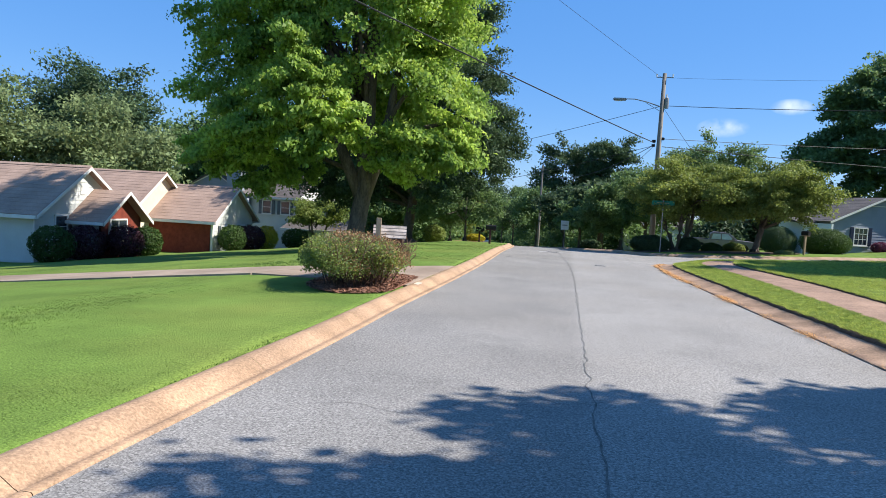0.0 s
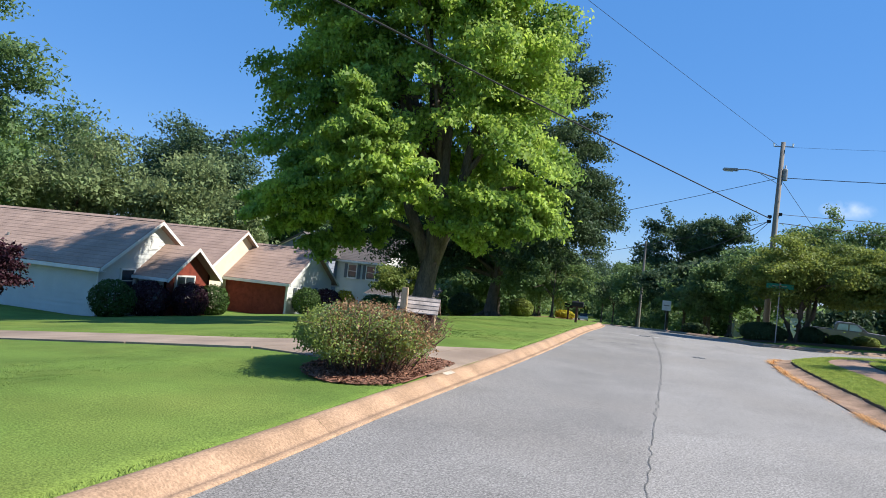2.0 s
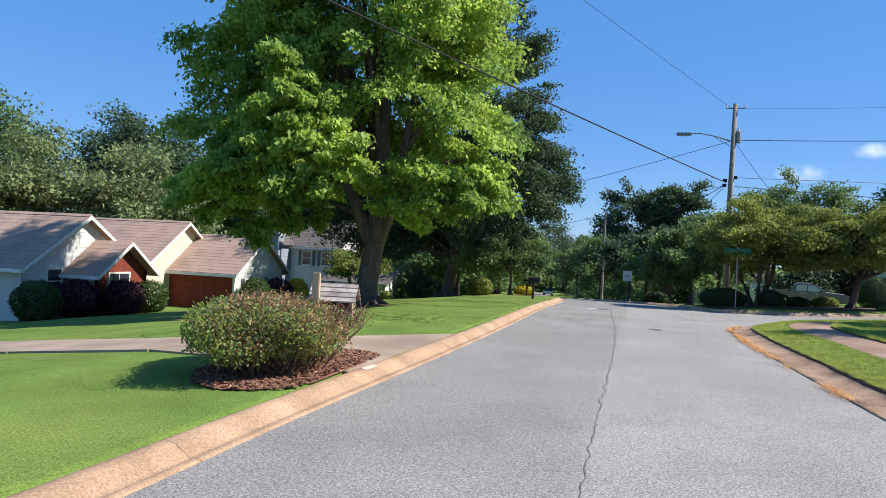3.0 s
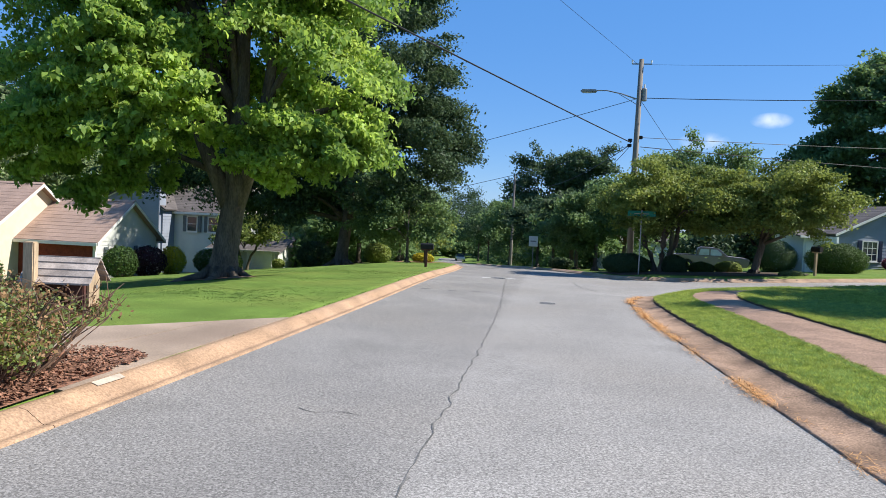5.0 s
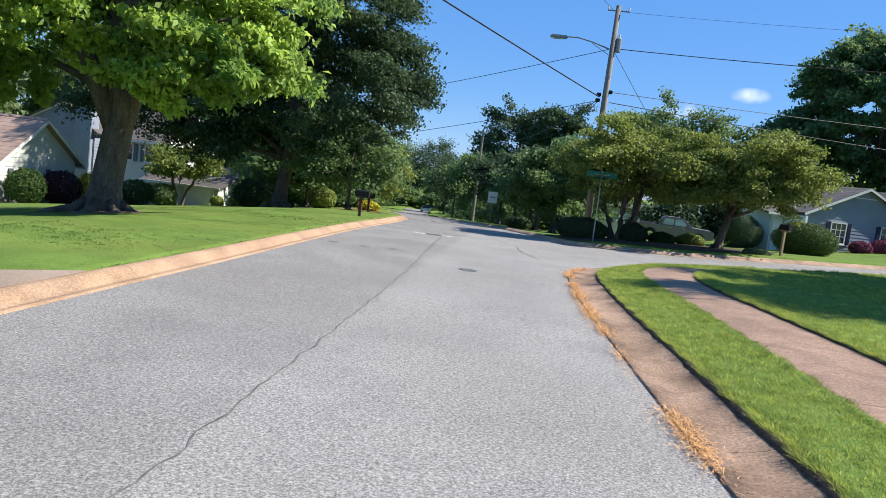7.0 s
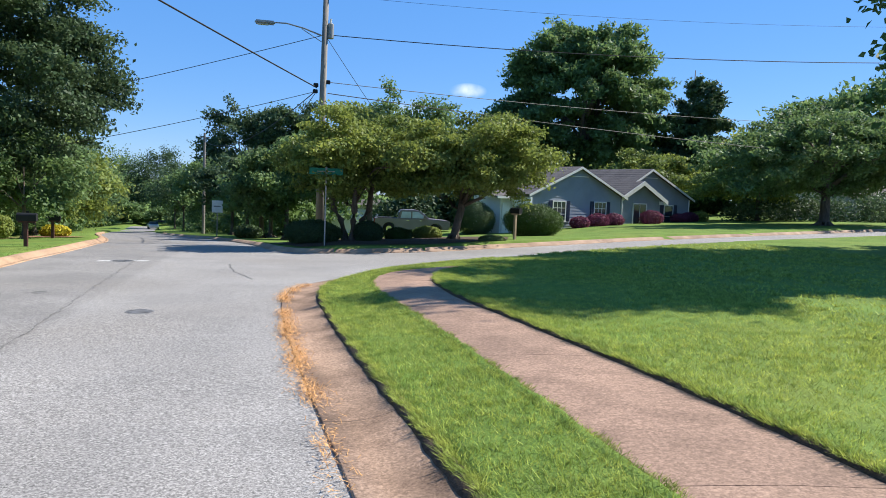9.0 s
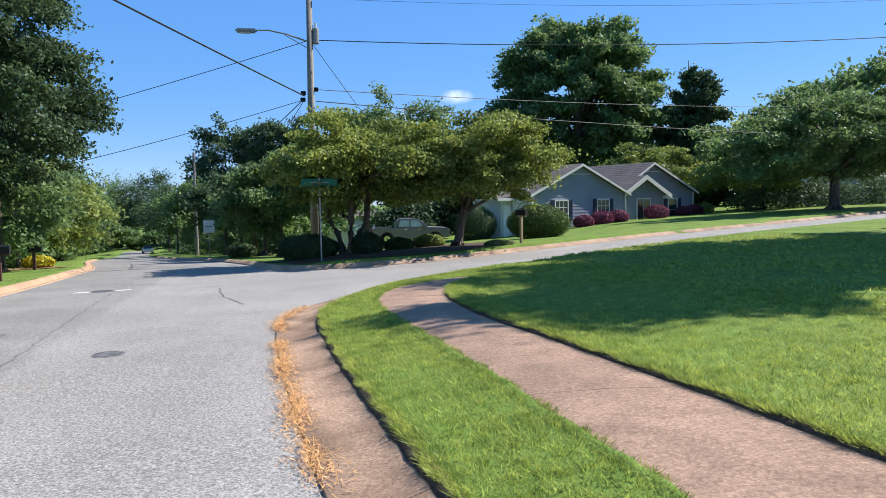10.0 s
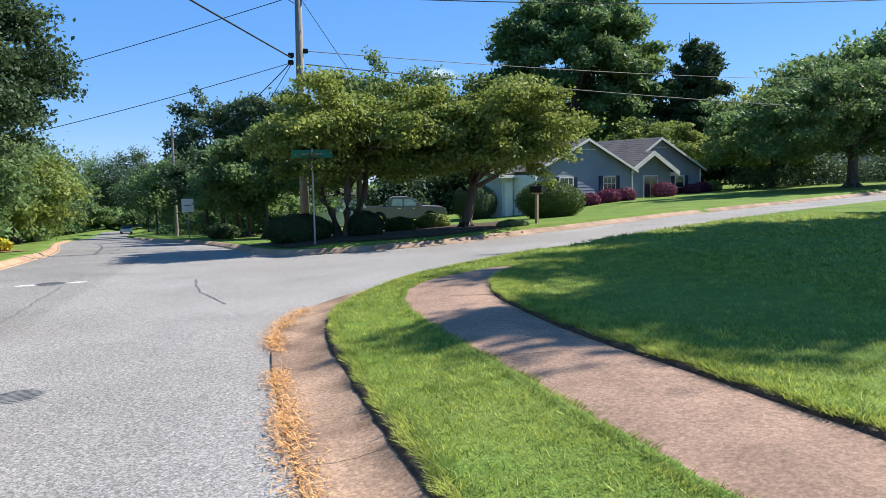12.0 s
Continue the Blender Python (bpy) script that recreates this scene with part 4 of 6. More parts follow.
# banks of woodland that close the view
def woods_bank(name, label, path, h0, h1, depth, count, size, leaf, seed):
    rng = np.random.default_rng(seed)
    c = curve_pts(path, 2.0)
    k = len(c) * 5
    i = rng.integers(0, len(c), k)
    nn = normals2d(c, 1.0)
    p = c[i] + nn[i] * rng.uniform(-depth, depth, k)[:, None] + rng.normal(size=(k, 2)) * 0.8
    hh = np.array([h0 + (h1 - h0) * (0.5 + 0.9 * noise.noise(Vector((a * 0.11, b * 0.11, seed)))) for a, b in p])
    z = base_z(p[:, 0], p[:, 1]) + hh * rng.random(k) ** 0.7
    lumps = np.column_stack([p, z, rng.uniform(0.8, 1.7, k)])
    ob = leaves(name, lumps, count, size, M[leaf], None, rng, far=True)
    tagged(ob, label, "woods", kind="stuff")


woods_bank("woods", "dense green woods behind the left houses", [(-95, 58), (-60, 74), (-34, 80), (-24, 100), (-30, 130), (-40, 170)], 5, 11, 3, 60000, 0.45, "leaf_mid", 401)
woods_bank("woods", "dense dark woods behind the corner lot", [(5, 78), (14, 88), (30, 94), (55, 96), (80, 84), (100, 62)], 4, 9, 3, 55000, 0.42, "leaf_dark", 402)
woods_bank("woods", "green woods closing the end of the road", [(-60, 190), (-36, 204), (-14, 206), (14, 196)], 8, 15, 4, 40000, 0.6, "leaf_mid", 403)
woods_bank("woods", "green undergrowth along the far verge", [(7, 72), (3.5, 92), (-2, 118), (-8, 150), (-12, 190)], 2.5, 6, 2.5, 36000, 0.36, "leaf_mid", 404)
woods_bank("woods", "green undergrowth above the far kerb", [(-15.5, 58), (-17, 76), (-20.5, 95), (-26, 126), (-33, 165)], 2.0, 5, 2.0, 36000, 0.34, "leaf_mid", 405)
woods_bank("woods", "dark undergrowth behind the pickup truck", [(13.5, 69), (15.5, 71), (19, 71), (22, 69)], 2.0, 4.0, 1.5, 16000, 0.26, "leaf_dark", 406)
woods_bank("woods", "dark hedge before the pale far house", [(38, 61), (44, 60.5), (52, 61), (62, 64)], 0.8, 2.0, 1.0, 22000, 0.15, "leaf_dark", 407)
woods_bank("woods", "green trees at the far bend of the road", [(-34, 176), (-27, 186), (-20, 190), (-14, 184)], 2.0, 8, 3, 22000, 0.45, "leaf_mid", 408)
woods_bank("woods", "green trees closing the side street lots", [(37, 73), (50, 75), (64, 72), (84, 64)], 2.5, 6.5, 2.0, 30000, 0.34, "leaf_mid", 409)

# ---- houses ----
def wall(name, parent, p0, p1, z0, z1, material, peak=None, lap=0.2, thick=0.15, label=""):
    """A wall from p0 to p1 (seen from outside with p0 at the right hand of its inner side), lapped boards over a solid core.
    peak: (share of the length, height) of a gable."""
    p0, p1 = Vector((*p0, 0)), Vector((*p1, 0))
    u = (p1 - p0).normalized()
    L = (p1 - p0).length
    nrm = Vector((u.y, -u.x, 0))
    bm = bmesh.new()
    prof = [(0, z0), (L, z0), (L, z1)] + ([(L * peak[0], peak[1])] if peak else []) + [(0, z1)]
    poly(bm, [p0 + u * a + Vector((0, 0, b)) for a, b in prof], -nrm * thick)
    core = part(name, bm, material, parent, label)
    if lap:
        z = z0
        top = peak[1] if peak else z1

        def span(zz):
            if zz <= z1 or not peak:
                return 0.0, L
            k = (zz - z1) / (peak[1] - z1)
            return L * peak[0] * k, L - (L - L * peak[0]) * k
        o, i_ = nrm * 0.022, nrm * 0.004
        while z < top - 0.03:
            zt = min(z + lap, top)
            (a0, b0), (a1, b1) = span(z), span(zt)
            up0, up1 = Vector((0, 0, z)), Vector((0, 0, zt))
            mesh_of("siding_board", [p0 + u * a0 + up0 + o, p0 + u * b0 + up0 + o, p0 + u * b1 + up1 + i_, p0 + u * a1 + up1 + i_, p0 + u * a0 + up0 + i_, p0 + u * b0 + up0 + i_], [(0, 1, 2, 3), (4, 5, 1, 0)], material, core)
            z += lap
    return core


def roof_plane(name, parent, a, b, c, d, material, row=0.28, tab=0.95, thick=0.1):
    """A roof slope: eave a to b, ridge d to c. A slab with rows of shingle tabs on it."""
    a, b, c, d = (Vector(v) for v in (a, b, c, d))
    nrm = (b - a).cross(d - a).normalized()
    if nrm.z < 0:
        nrm = -nrm
    bm = poly(bmesh.new(), [a, b, c, d], -nrm * thick)
    slab_ = part(name, bm, material, parent)
    bm = bmesh.new()
    slope = ((d - a).length + (c - b).length) / 2
    rows = max(1, int(slope / row))
    rng = random.Random(int(slope * 1000))
    for r in range(rows):
        t0, t1 = r / rows, (r + 1) / rows + 0.004
        e0, e1, f0, f1 = a.lerp(d, t0), b.lerp(c, t0), a.lerp(d, min(t1, 1)), b.lerp(c, min(t1, 1))
        k = max(1, int((e1 - e0).length / tab))
        off = rng.random() * 0.5
        cuts = [0.0] + [(j + off) / k for j in range(k) if 0 < (j + off) / k < 1] + [1.0]
        for s0, s1 in zip(cuts, cuts[1:]):
            lift = 0.010 + rng.random() * 0.004
            q = [e0.lerp(e1, s0 + 0.0015) + nrm * lift, e0.lerp(e1, s1 - 0.0015) + nrm * lift, f0.lerp(f1, s1 - 0.0015) + nrm * 0.004, f0.lerp(f1, s0 + 0.0015) + nrm * 0.004, e0.lerp(e1, s0 + 0.0015), e0.lerp(e1, s1 - 0.0015)]
            v = [bm.verts.new(p) for p in q]
            bm.faces.new(v[:4])
            bm.faces.new((v[4], v[5], v[1], v[0]))
    tagged(part("shingles", bm, material, slab_), kind="stuff")
    return slab_


def board(name, parent, a, b, w, dz, material):
    """A trim board from a to b, w thick across and dz high (hanging down)."""
    a, b = Vector(a), Vector(b)
    u = (b - a).normalized()
    side = Vector((u.y, -u.x, 0)).normalized() * w
    bm = poly(bmesh.new(), [a, b, b - Vector((0, 0, dz)), a - Vector((0, 0, dz))], side)
    return part(name, bm, material, parent)


def window(parent, c, u, w, h, frame_mat="trim", shutters=None, cols=2, rows=2, shutter_w=0.3, door=False):
    """A window on a wall: frame, panes, bars, sill and shutters. c: centre on the wall face; u: direction along the wall (outside at its right)."""
    c, u = Vector(c), Vector((u[0], u[1], 0)).normalized()
    nrm = Vector((u.y, -u.x, 0))
    rot = Matrix((u, -nrm, Vector((0, 0, 1)))).transposed().to_4x4()
    m = Matrix.Translation(c) @ rot
    bm = bmesh.new()
    f = 0.07
    for x0, z0, x1, z1 in ((-w / 2 - f, -h / 2 - f, -w / 2, h / 2 + f), (w / 2, -h / 2 - f, w / 2 + f, h / 2 + f), (-w / 2, h / 2, w / 2, h / 2 + f), (-w / 2, -h / 2 - f, w / 2, -h / 2)):
        box(bm, x0, -0.075, z0, x1, 0.02, z1, m=m)
    wf = part("window", bm, M[frame_mat], parent, "white framed window")
    part("sill", boxed(-w / 2 - f - 0.04, -0.12, -h / 2 - f - 0.05, w / 2 + f + 0.04, 0.0, -h / 2 - f, m=m), M[frame_mat], wf)
    for i in range(cols):
        for j in range(rows):
            x0, x1 = -w / 2 + w * i / cols, -w / 2 + w * (i + 1) / cols
            z0, z1 = -h / 2 + h * j / rows, -h / 2 + h * (j + 1) / rows
            part("pane", boxed(x0 + 0.012, -0.045, z0 + 0.012, x1 - 0.012, -0.032, z1 - 0.012, m=m), M["pane"], wf)
    bm = bmesh.new()
    for i in range(1, cols):
        x = -w / 2 + w * i / cols
        box(bm, x - 0.016, -0.06, -h / 2, x + 0.016, -0.03, h / 2, m=m)
    for j in range(1, rows):
        z = -h / 2 + h * j / rows
        box(bm, -w / 2, -0.064, z - 0.016, w / 2, -0.034, z + 0.016, m=m)
    if cols * rows > 1:
        part("glazing_bars", bm, M[frame_mat], wf)
    if shutters:
        for s in (-1, 1):
            x0 = s * (w / 2 + f + 0.02)
            x1 = x0 + s * shutter_w
            bm = boxed(min(x0, x1), -0.07, -h / 2 - f, max(x0, x1), -0.03, h / 2 + f, m=m)
            k = int(h / 0.09)
            for j in range(k):
                z = -h / 2 + h * (j + 0.5) / k
                box(bm, min(x0, x1) + 0.04, -0.082, z - 0.03, max(x0, x1) - 0.04, -0.068, z + 0.025, m=m)
            part("shutter", bm, M[shutters], parent, "louvred shutter")
    return wf


def gable_block(root, x0, x1, y0, y1, zb, ze, zr_, siding, roof, over=0.35, ends=(True, True), trim="trim", front=None, lap=0.2):
    """A rectangular wing with its ridge along x: walls, roof, rake and eave boards."""
    ym = (y0 + y1) / 2
    pitch = (zr_ - ze) / (ym - y0)
    wall("wall", root, (x0, y0), (x1, y0), zb, ze, M[front or siding], lap=0 if (front or siding) == "brick" else lap)
    wall("wall", root, (x1, y1), (x0, y1), zb, ze, M[siding], lap=lap)
    if ends[1]:
        wall("wall", root, (x1, y0), (x1, y1), zb, ze, M[siding], peak=(0.5, zr_ - 0.08), lap=0 if siding == "brick" else lap)
    if ends[0]:
        wall("wall", root, (x0, y1), (x0, y0), zb, ze, M[siding], peak=(0.5, zr_ - 0.08), lap=0 if siding == "brick" else lap)
    ex0, ex1 = x0 - (over if ends[0] else 0), x1 + (over if ends[1] else 0)
    zo = ze - pitch * over + 0.06
    zt = zr_ + 0.06
    roof_plane("roof", root, (ex0, y0 - over, zo), (ex1, y0 - over, zo), (ex1, ym, zt), (ex0, ym, zt), M[roof])
    roof_plane("roof", root, (ex1, y1 + over, zo), (ex0, y1 + over, zo), (ex0, ym, zt), (ex1, ym, zt), M[roof])
    part("ridge_cap", poly(bmesh.new(), [(ex0, ym - 0.14, zt - 0.05), (ex0, ym, zt + 0.05), (ex0, ym + 0.14, zt - 0.05)], (ex1 - ex0, 0, 0)), M[roof], root)
    for k, e in enumerate(ends):
        if e:
            xx = (ex0, ex1)[k]
            board("rake_board", root, (xx, y0 - over, zo - 0.02), (xx, ym, zt - 0.02), 0.03, 0.15, M[trim])
            board("rake_board", root, (xx, ym, zt - 0.02), (xx, y1 + over, zo - 0.02), 0.03, 0.15, M[trim])
    for yy in (y0 - over - 0.06, y1 + over):
        part("gutter", boxed(ex0, yy, zo - 0.16, ex1, yy + 0.06, zo - 0.02, bevel=0.012), M[trim], root)
        part("soffit", boxed(ex0, min(yy, y0 if yy < y0 else y1), zo - 0.17, ex1, max(yy + 0.06, y0 if yy < y0 else y1), zo - 0.15), M[trim], root)


def downspout(root, x, y, z0, z1):
    part("downspout", tubed([(x, y, z1), (x, y, z0 + 0.15), (x + 0.02, y - 0.12, z0)], [0.04, 0.04, 0.04], 6), M["trim"], root)


def ranch_house():
    root = empty("house", pose(0, 0, 0), "single storey house of pale siding and red brick, brown roof", "house")
    # street wing of siding
    gable_block(root, -40.0, -21.4, 26.3, 32.3, -2.3, 0.44, 2.36, "siding", "roof")
    downspout(root, -21.36, 26.2, -1.7, 0.3)
    window(root, (-21.39, 27.8, -0.25), (0, 1), 0.7, 0.9, shutters=None, cols=1, rows=2)
    part("attic_vent", boxed(-21.42, 29.05, 1.15, -21.36, 29.55, 1.5, bevel=0.01), M["trim"], root)
    # brick porch gable
    wall("wall", root, (-21.3, 28.45), (-20.0, 28.45), -2.3, 0.2, M["siding"], lap=0.2)
    wall("wall", root, (-20.0, 28.45), (-20.0, 31.55), -2.3, 0.2, M["brick"], peak=(0.5, 1.28), lap=0)
    wall("wall", root, (-20.0, 31.55), (-21.3, 31.55), -2.3, 0.2, M["brick"], lap=0)
    ph = -19.55
    roof_plane("roof", root, (-24.0, 28.1, 0.02), (ph, 28.1, 0.02), (ph, 30.0, 1.42), (-24.0, 30.0, 1.42), M["roof"])
    roof_plane("roof", root, (ph, 31.9, 0.02), (-24.0, 31.9, 0.02), (-24.0, 30.0, 1.42), (ph, 30.0, 1.42), M["roof"])
    board("rake_board", root, (ph, 28.1, 0.0), (ph, 30.0, 1.4), 0.03, 0.15, M["trim"])
    board("rake_board", root, (ph, 30.0, 1.4), (ph, 31.9, 0.0), 0.03, 0.15, M["trim"])
    part("gutter", boxed(-21.4, 28.02, -0.12, ph, 28.1, 0.02, bevel=0.012), M["trim"], root)
    window(root, (-19.98, 29.75, -0.35), (0, 1), 1.15, 0.85, cols=2, rows=2)
    # middle wing with a bare sunlit gable
    gable_block(root, -39.0, -24.0, 36.6, 43.2, -2.6, 0.3, 2.5, "siding_cream", "roof", lap=0)
    # brick garage wing with a siding gable
    gable_block(root, -30.0, -20.0, 38.7, 44.0, -2.9, 0.05, 1.84, "siding", "roof", front="brick", ends=(False, True))
    part("corner_board", boxed(-20.06, 38.62, -2.8, -19.94, 38.76, 0.0), M["trim"], root)
    for yy in (40.1, 42.6):
        window(root, (-19.99, yy, -0.95), (0, 1), 0.8, 1.0, shutters="shutter_grey", cols=2, rows=2, shutter_w=0.28)
    part("chimney_flue", tubed([(-33, 29.6, 2.0), (-33, 29.6, 2.75), (-33, 29.6, 2.76), (-33, 29.6, 2.95)], [0.12, 0.12, 0.18, 0.18], 10), M["metal"], root)
    for vx, vy in ((-27.5, 27.3), (-29.0, 27.1)):
        part("roof_vent", tubed([(vx, vy, 0.7), (vx, vy, 1.25)], [0.05, 0.05], 8), M["metal"], root)


ranch_house()


def two_storey():
    root = empty("house", pose(0, 0, 0), "white two storey house with grey gable and low garage", "house")
    gable_block(root, -30.0, -21.6, 56.0, 64.0, -3.0, 1.5, 3.4, "siding", "roof_dark", ends=(True, True))
    # blue-grey gabled bay with chimney
    wall("wall", root, (-31.0, 54.4), (-25.6, 54.4), -3.0, 1.6, M["siding_blue"], peak=(0.55, 3.1))
    wall("wall", root, (-25.6, 54.4), (-25.6, 56.2), -3.0, 1.6, M["siding_blue"])
    board("rake_board", root, (-31.3, 54.36, 1.55), (-28.0, 54.36, 3.25), 0.05, 0.18, M["trim"])
    board("rake_board", root, (-28.0, 54.36, 3.25), (-25.4, 54.36, 1.55), 0.05, 0.18, M["trim"])
    roof_plane("roof", root, (-25.3, 54.2, 1.5), (-25.3, 58, 1.5), (-28.0, 58, 3.3), (-28.0, 54.2, 3.3), M["roof_dark"])
    roof_plane("roof", root, (-31.4, 58, 1.5), (-31.4, 54.2, 1.5), (-28.0, 54.2, 3.3), (-28.0, 58, 3.3), M["roof_dark"])
    ch = part("chimney", boxed(-26.9, 54.1, -2.8, -25.7, 55.0, 3.3, bevel=0.03), M["siding_blue"], root, "boxed siding chimney")
    part("chimney_cap", boxed(-27.0, 54.0, 3.3, -25.6, 55.1, 3.42, bevel=0.02), M["trim"], ch)
    for wx in (-24.2, -22.6):
        window(root, (wx, 55.97, 0.55), (1, 0), 0.7, 1.0, shutters="shutter_grey", cols=1, rows=2, shutter_w=0.25)
    # low garage with carport roof
    wall("wall", root, (-21.8, 54.6), (-17.2, 54.6), -3.0, -0.9, M["siding"])
    wall("wall", root, (-17.2, 54.6), (-17.2, 59.0), -3.0, -0.9, M["siding"])
    part("garage_door", boxed(-19.4, 54.5, -2.9, -17.6, 54.58, -1.15, bevel=0.01), M["door_white"], root)
    roof_plane("roof", root, (-22.2, 54.0, -1.0), (-16.8, 54.0, -1.0), (-16.8, 57.0, -0.2), (-22.2, 57.0, -0.2), M["roof_dark"])
    part("gutter", boxed(-22.2, 53.92, -1.14, -16.8, 54.0, -0.98, bevel=0.012), M["trim"], root)
    # pale roofed wing behind the carport
    wall("wall", root, (-20.2, 58.0), (-15.6, 58.0), -3.0, -1.3, M["siding"])
    roof_plane("roof", root, (-20.4, 57.6, -1.4), (-15.4, 57.6, -1.4), (-15.4, 61.5, 0.1), (-20.4, 61.5, 0.1), M["roof"])
    for xx in (-21.6, -19.8, -17.3):
        part("porch_post", boxed(xx - 0.06, 54.05, -3.0, xx + 0.06, 54.17, -1.1, bevel=0.01), M["trim"], root)


two_storey()


def grey_house():
    """Built in its own axes: x along the street front, y back from it."""
    root = empty("house", pose(25.95, 57.7, 0.0, 0, 0, 20), "grey-blue single storey house with navy shutters and white trim", "house")

    def gable_front(x0, x1, y, zb, ze, zp, deep, peak):
        wall("wall", root, (x0, y), (x1, y), zb, ze, M["siding_blue"], peak=(peak, zp))
        wall("wall", root, (x1, y), (x1, y + deep), zb, ze, M["siding_blue"])
        wall("wall", root, (x0, y + deep), (x0, y), zb, ze, M["siding_blue"])
        xm = x0 + (x1 - x0) * peak
        o = 0.3
        k0, k1 = (zp - ze) / (xm - x0), (zp - ze) / (x1 - xm)
        roof_plane("roof", root, (x0 - o, y + deep, ze - k0 * o), (x0 - o, y - o, ze - k0 * o), (xm, y - o, zp + 0.06), (xm, y + deep, zp + 0.06), M["roof_dark"])
        roof_plane("roof", root, (x1 + o, y - o, ze - k1 * o), (x1 + o, y + deep, ze - k1 * o), (xm, y + deep, zp + 0.06), (xm, y - o, zp + 0.06), M["roof_dark"])
        board("rake_board", root, (x0 - o, y - o, ze - k0 * o), (xm, y - o, zp + 0.05), 0.03, 0.15, M["trim"])
        board("rake_board", root, (xm, y - o, zp + 0.05), (x1 + o, y - o, ze - k1 * o), 0.03, 0.15, M["trim"])
        part("gable_vent", poly(bmesh.new(), [(xm - 0.75, y - 0.04, zp - 0.55), (xm + 0.75, y - 0.04, zp - 0.55), (xm, y - 0.04, zp - 0.12)], (0, 0.03, 0)), M["siding_blue"], root)
        part("gable_ledge", boxed(xm - 0.8, y - 0.06, zp - 0.6, xm + 0.8, y + 0.0, zp - 0.55), M["trim"], root)
    gable_front(-8.0, 0.0, 0.0, -0.4, 2.05, 3.75, 4.6, 0.5)
    gable_front(0.2, 8.2, 0.9, -0.4, 2.1, 4.0, 9.0, 0.44)
    # little projecting gable with its white boxed eaves
    wall("wall", root, (0.1, 0.25), (4.2, 0.25), -0.4, 2.05, M["siding_blue"], peak=(0.47, 3.0))
    wall("wall", root, (4.2, 0.25), (4.2, 1.0), -0.4, 2.05, M["siding_blue"])
    roof_plane("roof", root, (-0.1, 3.0, 1.95), (-0.1, -0.1, 1.95), (2.05, -0.1, 3.12), (2.05, 3.0, 3.12), M["roof_dark"])
    roof_plane("roof", root, (4.6, -0.1, 1.8), (4.6, 3.0, 1.8), (2.05, 3.0, 3.12), (2.05, -0.1, 3.12), M["roof_dark"])
    board("rake_board", root, (-0.1, -0.12, 1.98), (2.05, -0.12, 3.14), 0.04, 0.3, M["trim"])
    board("rake_board", root, (2.05, -0.12, 3.14), (4.6, -0.12, 1.84), 0.04, 0.3, M["trim"])
    part("eave_return", boxed(4.1, -0.1, 1.55, 4.65, 0.6, 1.8, bevel=0.02), M["trim"], root)
    window(root, (-5.6, 0.0, 0.95), (1, 0), 1.0, 1.15, shutters="navy", cols=3, rows=3)
    window(root, (-2.0, 0.0, 0.98), (1, 0), 1.0, 1.15, shutters="navy", cols=3, rows=3)
    window(root, (2.1, 0.25, 0.85), (1, 0), 1.25, 1.4, cols=2, rows=1)
    window(root, (5.9, 0.9, 0.75), (1, 0), 0.9, 1.5, shutters="navy", cols=1, rows=2, shutter_w=0.38)
    for xx, yy in ((0.02, -0.06), (8.15, 0.84)):
        part("downspout", tubed([(xx, yy, 2.0), (xx, yy, 0.0), (xx, yy - 0.12, -0.15)], [0.05, 0.05, 0.05], 6), M["trim"], root)
    # low garage wing, its door in white
    wall("wall", root, (-9.0, 1.6), (-8.0, 1.6), -0.9, 1.75, M["siding_white"])
    wall("wall", root, (-9.0, 4.4), (-9.0, 1.75), -0.9, 1.75, M["siding_white"])
    wall("wall", root, (-8.2, 1.5), (-8.2, -0.3), -0.6, 1.75, M["siding_white"])
    part("garage_door", boxed(-8.92, 1.48, -0.8, -8.3, 1.535, 1.35, bevel=0.01), M["door_white"], root, "white garage door")
    roof_plane("roof", root, (-9.6, 1.2, 1.74), (-7.9, 1.2, 1.9), (-7.9, 4.6, 2.65), (-9.6, 4.6, 2.45), M["roof_dark"])
    part("gutter", boxed(-9.6, 1.12, 1.60, -8.1, 1.2, 1.76, bevel=0.012), M["trim"], root)
    part("chimney_flue", tubed([(-1.2, 4.2, 3.0), (-1.2, 4.2, 3.9)], [0.09, 0.09], 10), M["metal"], root)
    for i, (bx, by, r, lf) in enumerate([(-4.6, -0.9, 0.55, "leaf_azalea"), (-3.0, -0.9, 0.62, "leaf_azalea"), (-1.6, -0.9, 0.6, "leaf_azalea"), (2.3, -0.7, 0.7, "leaf_azalea"), (6.0, 0.0, 0.5, "leaf_azalea"), (7.2, 0.0, 0.55, "leaf_azalea"), (8.6, 0.2, 0.6, "leaf_olive")]):
        w = root.matrix_world @ Vector((bx, by, 0))
        shrub("azalea_bush", "rounded plum-red azalea under the grey house windows" if lf == "leaf_azalea" else "rounded olive green bush at the grey house corner", w.x, w.y, r * 1.2, r, r * 0.75, lf, 2600, 0.10, 240 + i, group="bushes along the grey house", z=float(base_z(w.x, w.y)) + 0.1)


grey_house()


